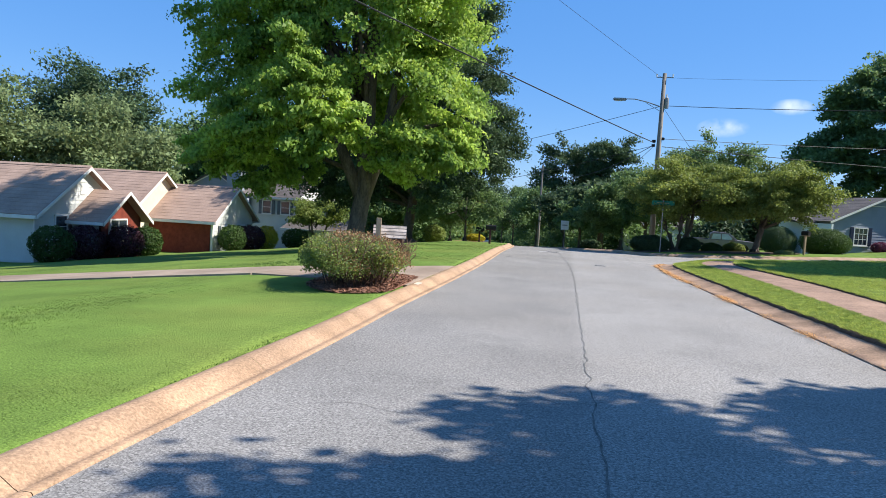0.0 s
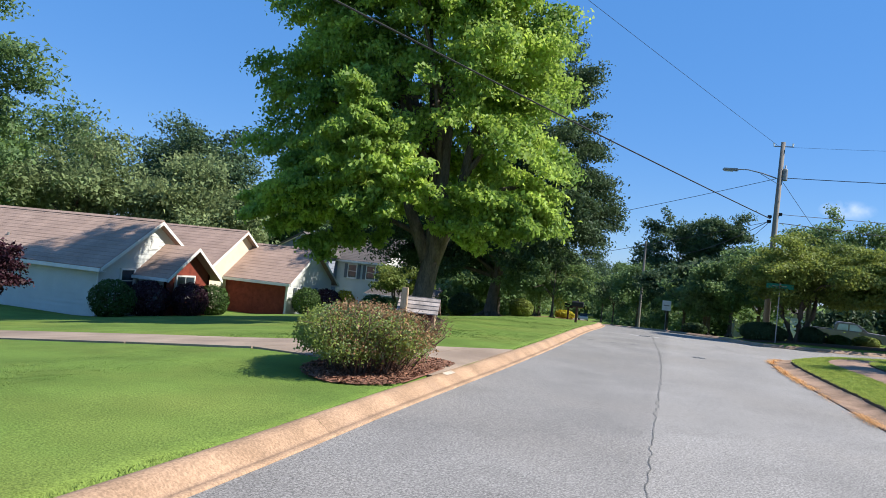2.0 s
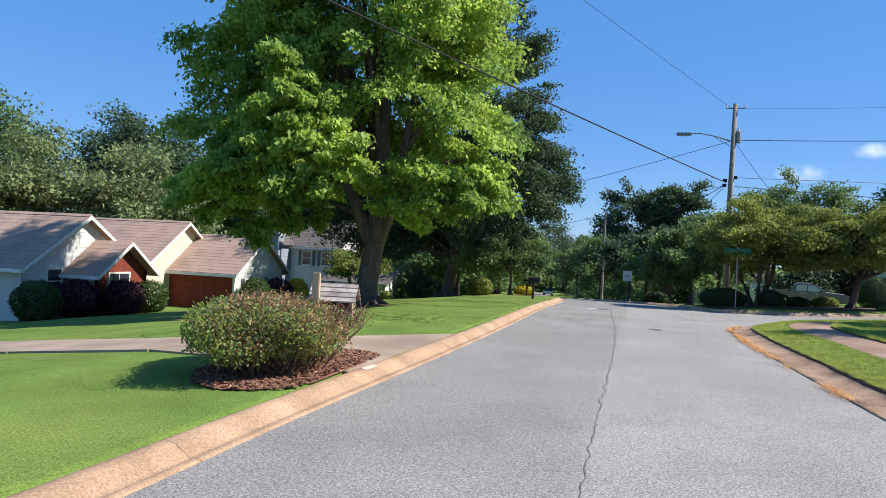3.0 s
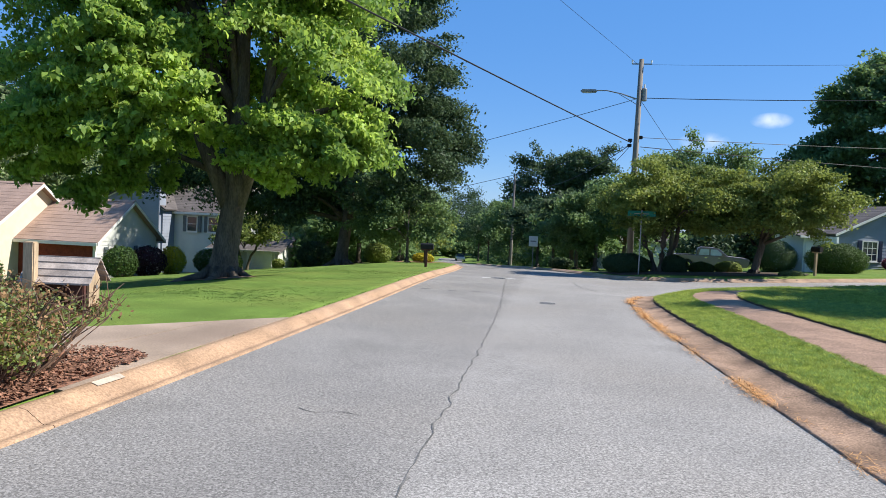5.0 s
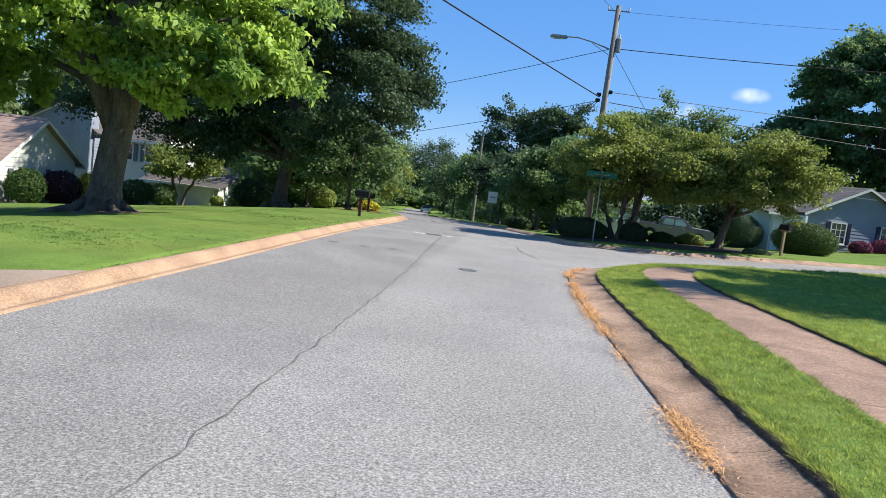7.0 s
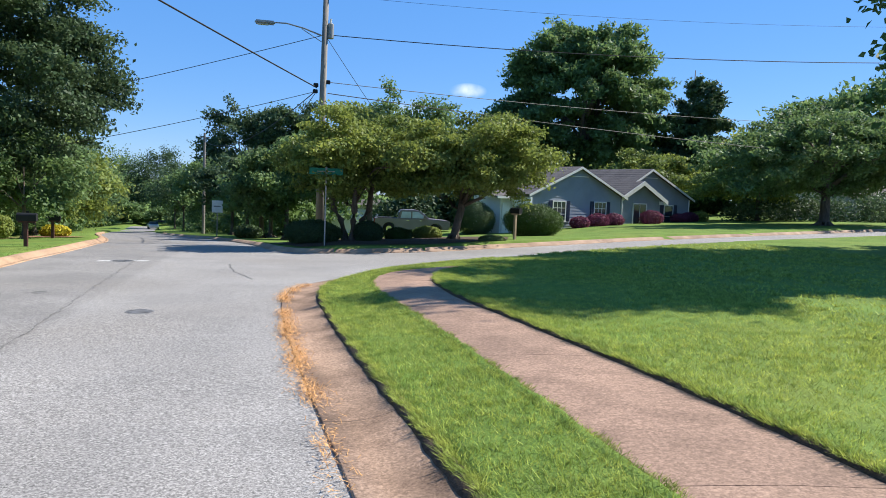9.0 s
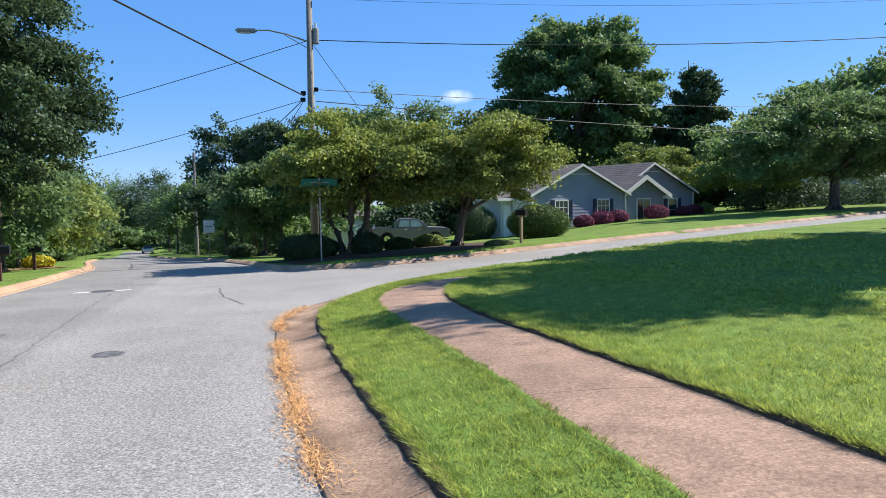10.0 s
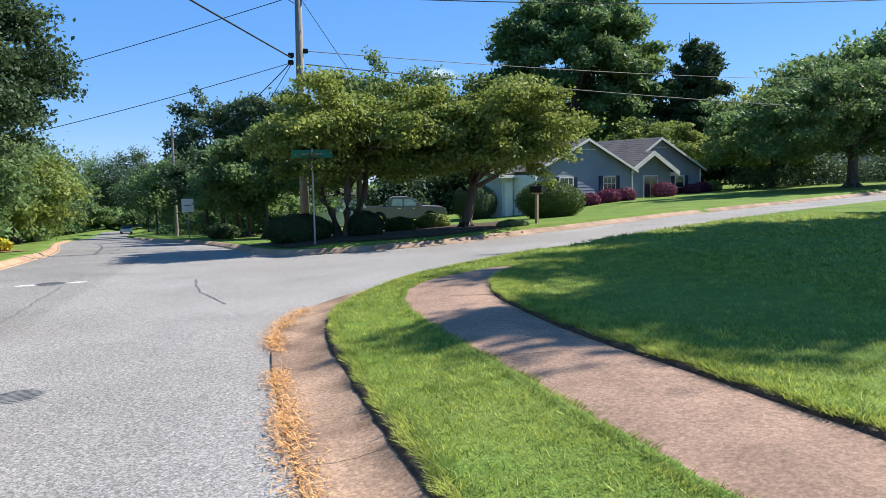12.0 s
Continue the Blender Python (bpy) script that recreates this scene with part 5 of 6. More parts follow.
def garage_behind():
    root = empty("garage", pose(8.8, 73.0, -1.6, 0, 0, 8), "pale garage seen behind the corner trees", "garage")
    wall("wall", root, (-3.2, 0), (3.2, 0), -0.6, 2.3, M["siding_white"], lap=0.2)
    wall("wall", root, (3.2, 0), (3.2, 5), -0.6, 2.3, M["siding_white"], lap=0.2)
    wall("wall", root, (-3.2, 5), (-3.2, 0), -0.6, 2.3, M["siding_white"], lap=0.2)
    d = part("garage_door", boxed(-2.2, -0.08, -0.5, 1.6, -0.02, 1.95, bevel=0.01), M["door_white"], root, "white panelled garage door")
    for i in range(4):
        part("pane", boxed(-2.0 + i * 0.92, -0.1, 1.45, -1.35 + i * 0.92, -0.085, 1.75), M["pane"], d)
    roof_plane("roof", root, (-3.6, -0.4, 2.2), (3.6, -0.4, 2.2), (3.6, 3.0, 3.6), (-3.6, 3.0, 3.6), M["roof_dark"])
    root2 = empty("house", pose(55.0, 65.0, 0.6, 0, 0, 20), "pale house at the far end of the side street", "house")
    wall("wall", root2, (-7, 0), (7, 0), -0.6, 2.5, M["siding_cream"], lap=0.2)
    wall("wall", root2, (-7, 6), (-7, 0), -0.6, 2.5, M["siding_cream"], lap=0.2)
    for xx in (-4.5, -1.5, 2.5):
        window(root2, (xx, 0, 1.2), (1, 0), 0.9, 1.2, cols=2, rows=2)
    roof_plane("roof", root2, (-7.4, -0.5, 2.4), (7.4, -0.5, 2.4), (7.4, 3.2, 4.0), (-7.4, 3.2, 4.0), M["roof_dark"])


garage_behind()


# ---- utility pole, lamp and wires ----
def pole():
    px, py = 5.0, 43.7
    zb = float(base_z(px, py)) + 0.1
    root = empty("utility_pole", pose(px, py, zb), "weathered wooden utility pole with street lamp arm", "utility pole")
    H = 9.85 - zb
    part("pole_shaft", tubed([(0, 0, -0.3), (0, 0, H * 0.5), (0.05, 0, H)], [0.17, 0.14, 0.11], 14), M["pole"], root, smooth=True)
    part("transformer", tubed([(0.26, 0, H - 2.0), (0.26, 0, H - 1.98), (0.26, 0, H - 1.42), (0.26, 0, H - 1.36)], [0.10, 0.13, 0.13, 0.06], 12), M["metal"], root, "small grey pole-top fuse can")
    part("insulator", tubed([(0.26, 0, H - 1.36), (0.26, 0, H - 1.2)], [0.03, 0.05], 8), M["white"], root)
    part("cross_bracket", boxed(-0.4, -0.03, H - 0.25, 0.55, 0.03, H - 0.2, bevel=0.01), M["metal"], root)
    for xx in (-0.38, 0.52):
        part("insulator", tubed([(xx, 0, H - 0.2), (xx, 0, H - 0.05)], [0.03, 0.045], 8), M["white"], root)
    for xx, zz in ((-0.28, 5.95), (-0.30, 5.7), (0.2, 8.0), (0.2, 6.1)):
        part("cable_clamp", boxed(xx - 0.1, -0.06, zz - zb - 0.08, xx + 0.1, 0.06, zz - zb + 0.08, bevel=0.02), M["black"], root)
    arm = part("lamp_arm", tubed([(-0.1, 0, 7.95 - zb), (-0.8, 0.1, 8.2 - zb), (-1.5, 0.3, 8.38 - zb), (-2.0, 0.45, 8.40 - zb)], [0.035, 0.03, 0.028, 0.028], 8), M["metal"], root)
    part("lamp_brace", tubed([(-0.1, 0, 7.7 - zb), (-0.9, 0.12, 8.18 - zb)], [0.015, 0.015], 6), M["metal"], arm)
    bm = boxed(-2.75, 0.33, 8.30 - zb, -1.95, 0.6, 8.45 - zb, bevel=0.05)
    part("lamp_head", bm, M["metal"], root, "flat grey street lamp head")
    part("lamp_lens", boxed(-2.65, 0.37, 8.275 - zb, -2.2, 0.56, 8.31 - zb, bevel=0.015), M["headlens"], root)


pole()


def wire(label, a, b, sag, r):
    pts = []
    for i in range(33):
        t = i / 32
        p = Vector(a).lerp(Vector(b), t)
        p.z -= sag * 4 * t * (1 - t)
        pts.append(p)
    ob = part("overhead_wire", tubed(pts, [r] * 33, 5), M["cable"])
    tagged(ob, label, "wire", "overhead wires")


wire("thick black service wire passing over the road", (4.75, 43.7, 5.85), (-28.8, -28.7, 11.5), 0.5, 0.026)
wire("thin wire passing over the road", (4.9, 43.7, 9.6), (-28.0, -28.7, 15.5), 0.4, 0.008)
wire("black wire running to the dark tree", (4.9, 43.7, 7.95), (-14.0, 52.3, 3.7), 0.15, 0.014)
wire("black wire following the main road", (4.75, 43.7, 5.75), (-3.4, 92.0, 6.2), 1.2, 0.02)
wire("service wire dropping to the far house", (4.75, 43.7, 5.7), (-10.5, 45.8, 1.9), 0.2, 0.012)
wire("drop wire running down behind the trees", (4.75, 43.7, 5.7), (2.0, 62.0, 3.2), 0.3, 0.014)
wire("power wire following the side street", (5.2, 43.7, 8.0), (50.9, 38.7, 10.4), 0.9, 0.018)
wire("black wire following the side street", (5.2, 43.7, 6.1), (46.6, 61.1, 8.3), 0.3, 0.014)
wire("lower black wire following the side street", (5.2, 43.7, 5.65), (48.9, 54.4, 5.2), 0.3, 0.018)
wire("upper wire following the side street", (5.4, 43.7, 9.6), (50.9, 38.7, 12.0), 0.9, 0.006)
wire("slanting guy wire behind the corner trees", (5.1, 43.7, 7.9), (9.5, 52.0, 4.5), 0.05, 0.012)


# ---- street sign on its post ----
def street_sign():
    x, y = 4.75, 37.6
    zb = float(base_z(x, y)) + 0.12
    root = empty("street_sign", pose(x, y, zb), "green street name sign on a thin metal post", "street sign")
    part("post", boxed(-0.022, -0.015, -0.2, 0.022, 0.015, 2.5, bevel=0.005), M["metal"], root)
    b1 = part("name_plate", boxed(-0.55, -0.012, 2.42, 0.55, 0.012, 2.64, bevel=0.004), M["signgreen"], root)
    part("lettering", boxed(-0.3, -0.016, 2.515, 0.28, -0.012, 2.54), M["patch"], b1)
    part("bracket", boxed(-0.03, -0.03, 2.38, 0.03, 0.03, 2.68, bevel=0.006), M["metal"], root)


street_sign()


def road_sign():
    x, y = -0.1, 60.5
    zb = float(base_z(x, y)) + 0.12
    root = empty("road_sign", pose(x, y, zb), "small pale square road sign on a post by the verge", "road sign")
    part("post", boxed(-0.03, -0.02, -0.2, 0.03, 0.02, 2.2, bevel=0.006), M["metal"], root)
    part("plate", boxed(-0.32, -0.03, 1.5, 0.32, -0.018, 2.25, bevel=0.004), M["white"], root)
    part("plate_text", boxed(-0.2, -0.036, 1.84, 0.2, -0.031, 1.92), M["metal"], root)


road_sign()


def far_pole(x, y, h):
    zb = float(base_z(x, y))
    root = empty("utility_pole", pose(x, y, zb), "bare wooden utility pole along the road", "utility pole")
    part("pole_shaft", tubed([(0, 0, -0.3), (0, 0, h)], [0.17, 0.11], 10), M["pole"], root)
    part("cross_bracket", boxed(-0.5, -0.04, h - 0.5, 0.5, 0.04, h - 0.4), M["pole"], root)


far_pole(-3.4, 92, 10.5)


# ---- mailboxes ----
def house_mailbox():
    """The little house on a post in the rose bush."""
    x, y = -3.35, 13.75
    zb = gz(x, y) - 0.15
    root = empty("mailbox", pose(x, y, zb + 0.05, 0, 0, 12), "brown house-shaped mailbox with pale slatted roof on a wooden post", "mailbox")
    part("post", boxed(-0.27, -0.28, -0.3, -0.17, -0.18, 1.32, bevel=0.01), M["wood"], root, "pale wooden post")
    bx = part("body", boxed(-0.28, -0.17, 0.70, 0.24, 0.17, 0.98, bevel=0.01), M["boxbrown"], root, "dark brown stained wooden box")
    bm = poly(bmesh.new(), [(0.235, -0.17, 0.98), (0.235, 0.17, 0.98), (0.235, 0.0, 1.14)], (-0.5, 0, 0))
    part("gable", bm, M["boxbrown"], root)
    d = part("door", poly(bmesh.new(), [(0.246, -0.12, 0.72), (0.246, 0.12, 0.72), (0.246, 0.12, 0.98), (0.246, 0.0, 1.10), (0.246, -0.12, 0.98)], (0.02, 0, 0)), M["wood"], root, "pale wooden front")
    part("knob", tubed([(0.268, 0.0, 0.90), (0.29, 0.0, 0.90)], [0.015, 0.02], 8), M["metal"], d)
    for s in (-1, 1):
        for k in range(4):
            t0, t1 = k / 4, (k + 1) / 4 + 0.03
            y0, y1 = s * (0.25 - 0.25 * t0), s * (0.25 - 0.25 * t1)
            z0, z1 = 0.93 + 0.24 * t0, 0.93 + 0.24 * t1
            bm = poly(bmesh.new(), [(-0.33, y0, z0 + 0.02), (0.32, y0, z0 + 0.02), (0.32, y1, z1 + 0.004), (-0.33, y1, z1 + 0.004)], (0, 0, -0.016))
            part("roof_slat", bm, M["slat"], root, "weathered pale roof slat")
    part("newspaper_rail", boxed(-0.2, -0.05, 0.64, 0.2, 0.05, 0.70, bevel=0.008), M["wood"], root)


house_mailbox()


def post_mailbox(x, y, label, yaw, h=1.0, body="black", post="wood"):
    zb = gz(x, y)
    root = empty("mailbox", pose(x, y, zb, 0, 0, yaw), label, "mailbox")
    part("post", boxed(-0.05, -0.05, -0.3, 0.05, 0.05, h, bevel=0.01), M[post], root)
    prof = [(-0.085, h), (0.085, h)] + [(0.085 * math.cos(a), h + 0.14 + 0.085 * math.sin(a)) for a in np.linspace(0, math.pi, 9)]
    part("box", poly(bmesh.new(), [(px_, -0.28, pz) for px_, pz in prof], (0, 0.5, 0)), M[body], root)
    part("arm", boxed(-0.04, -0.25, h - 0.05, 0.04, 0.2, h, bevel=0.006), M[post], root)
    part("flag", boxed(0.09, -0.05, h + 0.12, 0.1, 0.02, h + 0.28), M["black"], root)


post_mailbox(12.2, 39.8, "black mailbox on a wooden post before the shrub", 25)
post_mailbox(-3.65, 35.6, "black mailbox on a dark brown post by the far kerb", 90, 0.72, post="boxbrown")
post_mailbox(-5.2, 44.2, "black mailbox on a dark brown post by the far kerb", 90, 0.7, post="boxbrown")


# ---- pickup truck ----
def pickup():
    root = empty("pickup_truck", pose(12.85, 63.5, float(base_z(12.85, 63.5)) + 0.10, 0, 0, -8), "grey-brown crew cab pickup truck parked in the drive", "pickup truck")
    W = 0.9

    def slab(name, prof, half, material, inset=0.0, parent=root, label="", bevel=0.05):
        bm = poly(bmesh.new(), [(a, -half, b) for a, b in prof], (0, 2 * half, 0))
        if bevel:
            bmesh.ops.bevel(bm, geom=list(bm.edges), offset=bevel, segments=2, affect="EDGES")
        return part(name, bm, material, parent, label, smooth=False)
    arch = lambda c, r: [(c + r * math.cos(a), 0.38 + r * math.sin(a)) for a in np.linspace(math.pi, 0, 9)]
    lower = [(-2.62, 0.55)] + [(-2.55, 0.45)] + arch(-1.6, 0.46) + arch(1.65, 0.46) + [(2.55, 0.42), (2.65, 0.60), (2.62, 0.98), (2.45, 1.06), (1.25, 1.14), (-2.6, 1.12)]
    slab("body", lower, W, M["truck"], bevel=0.03)
    slab("cab", [(-0.95, 1.10), (1.25, 1.10), (0.55, 1.66), (0.25, 1.74), (-0.75, 1.74), (-0.92, 1.60)], W - 0.12, M["truck"], bevel=0.06)
    for s in (-1, 1):
        y = s * (W - 0.105)
        for prof in ([(-0.82, 1.16), (-0.1, 1.16), (-0.1, 1.60), (-0.7, 1.60)], [(0.0, 1.16), (0.95, 1.16), (0.45, 1.60), (0.0, 1.60)]):
            bm = poly(bmesh.new(), [(a, y, b) for a, b in prof], (0, s * 0.01, 0))
            part("side_window", bm, M["cab_glass"], root)
        for a in (-0.3, 0.62):
            part("door_handle", boxed(a - 0.1, s * W - 0.01, 0.98, a + 0.08, s * W + 0.03, 1.02, bevel=0.008), M["chrome"], root)
        for cxx in (-1.6, 1.65):
            w = part("wheel", tubed([(cxx, s * (W - 0.22), 0.38), (cxx, s * (W - 0.2), 0.38), (cxx, s * (W + 0.0), 0.38), (cxx, s * (W + 0.03), 0.38)], [0.33, 0.38, 0.38, 0.34], 24), M["black"], root)
            part("rim", tubed([(cxx, s * (W + 0.0), 0.38), (cxx, s * (W + 0.04), 0.38)], [0.24, 0.21], 16), M["chrome"], w)
            hub = part("hub", tubed([(cxx, s * (W + 0.03), 0.38), (cxx, s * (W + 0.055), 0.38)], [0.07, 0.06], 10), M["metal"], w)
        part("mirror", boxed(0.78, s * (W - 0.02), 1.18, 0.92, s * (W + 0.2), 1.36, bevel=0.03), M["truck"], root)
        part("headlight", boxed(2.5, s * 0.55 - 0.22, 0.78, 2.655, s * 0.55 + 0.22, 0.98, bevel=0.02), M["headlens"], root)
        part("tail_light", boxed(-2.66, s * 0.8 - 0.07, 0.75, -2.58, s * 0.8 + 0.07, 1.08, bevel=0.02), M["redlens"], root)
    part("windscreen", poly(bmesh.new(), [(1.16, -W + 0.2, 1.18), (1.16, W - 0.2, 1.18), (0.6, W - 0.28, 1.64), (0.6, -W + 0.28, 1.64)], (0.012, 0, 0.012)), M["cab_glass"], root)
    part("rear_window", poly(bmesh.new(), [(-0.955, -W + 0.25, 1.2), (-0.955, W - 0.25, 1.2), (-0.94, W - 0.28, 1.58), (-0.94, -W + 0.28, 1.58)], (-0.012, 0, 0)), M["cab_glass"], root)
    part("front_bumper", boxed(2.5, -W, 0.42, 2.75, W, 0.66, bevel=0.05), M["chrome"], root)
    part("rear_bumper", boxed(-2.75, -W, 0.45, -2.55, W, 0.65, bevel=0.04), M["chrome"], root)
    part("grille", boxed(2.6, -0.3, 0.72, 2.67, 0.3, 0.98, bevel=0.015), M["black"], root)
    # flat black slab on the closed body; its colour paints the bed's inner shade
    part("roof_rack", boxed(-2.4, -0.78, 1.1, -1.05, 0.78, 1.16, bevel=0.02), M["black"], root, "black slab painted as the shaded open cargo bed")


pickup()


def parked_car(x, y, yaw, label, paint):
    root = empty("parked_car", pose(x, y, float(base_z(x, y)) + 0.0, 0, 0, yaw), label, "car")
    bm = poly(bmesh.new(), [(a, -0.88, b) for a, b in [(-2.2, 0.35), (2.2, 0.35), (2.25, 0.75), (1.3, 0.92), (-1.7, 0.95), (-2.25, 0.85)]], (0, 1.76, 0))
    bmesh.ops.bevel(bm, geom=list(bm.edges), offset=0.08, segments=2, affect="EDGES")
    part("body", bm, M[paint], root)
    bm = poly(bmesh.new(), [(a, -0.74, b) for a, b in [(-1.6, 0.9), (1.2, 0.9), (0.5, 1.42), (-0.9, 1.45)]], (0, 1.48, 0))
    bmesh.ops.bevel(bm, geom=list(bm.edges), offset=0.06, segments=2, affect="EDGES")
    part("greenhouse", bm, M["pane"], root)
    for a in (-1.35, 1.4):
        for s in (-1, 1):
            part("wheel", tubed([(a, s * 0.7, 0.32), (a, s * 0.9, 0.32)], [0.32, 0.31], 18), M["black"], root)


parked_car(-17.6, 158, 102, "pale car standing far down the road", "headlens")


# ---- rose bush with bare lower canes and a mulch bed ----
def rose_bush():
    rng = np.random.default_rng(5)
    x, y = -3.68, 12.82
    zb = gz(x, y)
    root = empty("rose_bush", pose(x, y, zb), "scraggy rose bush with rust-tipped leaves around the mailbox", "shrub")
    for k in range(105):
        a, q = rng.uniform(0, 2 * math.pi), rng.random() ** 0.5
        bx, by = 0.55 * q * math.cos(a), 0.9 * q * math.sin(a)
        tx, ty = 0.92 * q * math.cos(a) + rng.normal() * 0.12 + 0.08, 1.62 * q * math.sin(a) + rng.normal() * 0.12 + 0.06
        h = rng.uniform(0.62, 0.86)
        pts = [(bx, by, -0.05), (bx + (tx - bx) * 0.35 + rng.normal() * 0.05, by + (ty - by) * 0.35 + rng.normal() * 0.05, h * 0.35), (bx + (tx - bx) * 0.75 + rng.normal() * 0.05, by + (ty - by) * 0.75, h * 0.7), (tx, ty, h)]
        bm = tubed(pts, [0.014, 0.011, 0.008, 0.004], 5)
        for _ in range(3):
            t = rng.uniform(0.4, 0.9)
            p = Vector(pts[1]).lerp(Vector(pts[3]), t)
            e = p + Vector((rng.normal() * 0.18, rng.normal() * 0.18, rng.uniform(0.05, 0.25)))
            tube(bm, [p, (p + e) / 2 + Vector((0, 0, 0.02)), e], [0.006, 0.005, 0.003], 4)
        part("cane", bm, M["twig"], root)
    for nm, lf, cnt, lo, hi, xs in (("leaves", "leaf_olive", 27000, 0.28, 0.82, -0.08), ("rusty_leaves", "leaf_rust", 19000, 0.42, 0.9, 0.25), ("grey_leaves", "leaf_grey", 19000, 0.34, 0.86, 0.05)):
        n = cnt
        a = rng.uniform(0, 2 * math.pi, n)
        q = rng.random(n) ** 0.38
        z = lo + (hi - lo) * rng.random(n)
        bulge = np.where(z < 0.45, 0.62 + 0.84 * z, 1.0) * (1 - 0.35 * np.clip((z - 0.65) / 0.22, 0, 1) ** 2) * (1 + 0.12 * np.sin(a * 5 + z * 6))
        c = np.stack([np.cos(a) * q * 0.9 * bulge + xs * 0.3, np.sin(a) * q * 1.55 * bulge + xs * 0.6, z + 0.05 * rng.normal(size=n)], 1)
        c[:, 2] -= 0.16 * np.clip(c[:, 0] * 0.85 + c[:, 1] * 0.45, 0, 1) * c[:, 2]
        # thin out towards the mailbox end, where the canes are bare
        keep_ = rng.random(n) > np.clip((c[:, 1] * 0.6 + c[:, 0] * 0.5 + 0.02) * 1.15, 0, 0.9) + np.clip(1.6 * (0.52 - c[:, 2]), 0, 0.6)
        c = c[keep_]
        n = len(c)
        nm_ = rng.normal(size=(n, 3)) + np.array([0, 0, 0.4])
        nm_ /= np.linalg.norm(nm_, axis=1)[:, None]
        u = np.cross(nm_, rng.normal(size=(n, 3)))
        u /= np.linalg.norm(u, axis=1)[:, None]
        v = np.cross(nm_, u)
        s = 0.036 * rng.uniform(0.6, 1.4, (n, 1))
        quad = np.stack([c - u * s * 0.5, c + v * s * 0.36 + nm_ * s * 0.15, c + u * s * 0.55, c - v * s * 0.36 + nm_ * s * 0.15], 1)
        soup(nm, quad.reshape(-1, 3), 4, M[lf], root)
    # mulch bed of loose bark chips
    n = 9500
    a = rng.uniform(0, 2 * math.pi, n)
    q = rng.random(n) ** 0.55
    mx, my = x + 0.15 + np.cos(a) * q * 1.05, y + 0.2 + np.sin(a) * q * 1.75
    ok = mx < -2.86
    mx, my = mx[ok], my[ok]
    n = len(mx)
    mz = base_z(mx, my) + 0.12 + 0.02 + 0.05 * rng.random(n) * (1 - q[ok])
    c = np.stack([mx, my, mz + 0.012], 1)
    u = rng.normal(size=(n, 3)) * np.array([1, 1, 0.25])
    u /= np.linalg.norm(u, axis=1)[:, None]
    v = np.cross(u, np.array([0, 0, 1.0]) + rng.normal(size=(n, 3)) * 0.3)
    v /= np.linalg.norm(v, axis=1)[:, None]
    s = rng.uniform(0.014, 0.042, (n, 1))
    quad = np.stack([c - u * s - v * s * 0.3, c + u * s - v * s * 0.3, c + u * s + v * s * 0.3, c - u * s + v * s * 0.3], 1)
    ch = soup("mulch", quad.reshape(-1, 3), 4, M["mulch"])
    tagged(ch, "reddish brown bark mulch under the rose bush", "mulch", kind="stuff")
    vs = [(x + 0.1, y + 0.15, zb + 0.045)]
    for k in range(28):
        an = 2 * math.pi * k / 28
        rr = 1 + 0.06 * math.sin(3 * an)
        mx_, my_ = min(x + 0.15 + math.cos(an) * rr * 0.98, -2.84), y + 0.2 + math.sin(an) * rr * 1.65
        vs.append((mx_, my_, gz(mx_, my_) + 0.012))
    bed = mesh_of("mulch_bed", vs, [(0, k, k % 28 + 1) for k in range(1, 29)], M["mulch"])
    tagged(bed, "bed of dark mulch around the mailbox", "mulch bed", kind="structure")


rose_bush()

# ---- seams, patches and covers in the asphalt ----
def seam(name, ctrl, width, label, seed, wob=0.04, steps=0.12):
    rng = random.Random(seed)
    c = curve_pts(ctrl, steps)
    n2 = normals2d(c, 1.0)
    vs, fs = [], []
    for i, p in enumerate(c):
        w = wob * noise.noise(Vector((p[0] * 3.1, p[1] * 3.1, seed)))
        h = width * (0.35 + 0.65 * rng.random())
        for o in (-h, h):
            q = p + n2[i] * (w + o)
            vs.append((q[0], q[1], float(base_z(q[0], q[1])) + 0.0045))
        if i:
            fs.append((2 * i - 2, 2 * i - 1, 2 * i + 1, 2 * i))
    tagged(mesh_of(name, vs, fs, M["crack"]), label, "road seam", kind="structure")


seam("road_seam_1", [(0.5, -6), (0.38, 8), (0.35, 13), (0.34, 16.9), (0.30, 20), (0.15, 24.4), (-0.05, 28), (-0.3, 34)], 0.0105, "dark tar seam along the middle of the road", 1, 0.06)
seam("road_seam_2", [(-0.9, 13.5), (-0.7, 13.42), (-0.5, 13.5), (-0.32, 13.45)], 0.006, "fine crack across the asphalt", 2, 0.1)
seam("road_seam_3", [(0.35, 17.0), (-0.4, 17.3), (-1.4, 17.2), (-2.2, 17.3)], 0.003, "fine crack across the asphalt", 3, 0.1)
seam("road_seam_4", [(-2.3, 5.0), (-1.6, 5.6), (-1.1, 5.4), (-0.4, 6.3), (0.2, 6.2), (0.9, 6.8)], 0.004, "fine crack across the asphalt", 4, 0.12)
seam("road_seam_5", [(2.0, 31.5), (2.1, 30.2), (2.25, 29.3), (2.6, 28)], 0.02, "dark crack in the asphalt by the side street", 5, 0.05)


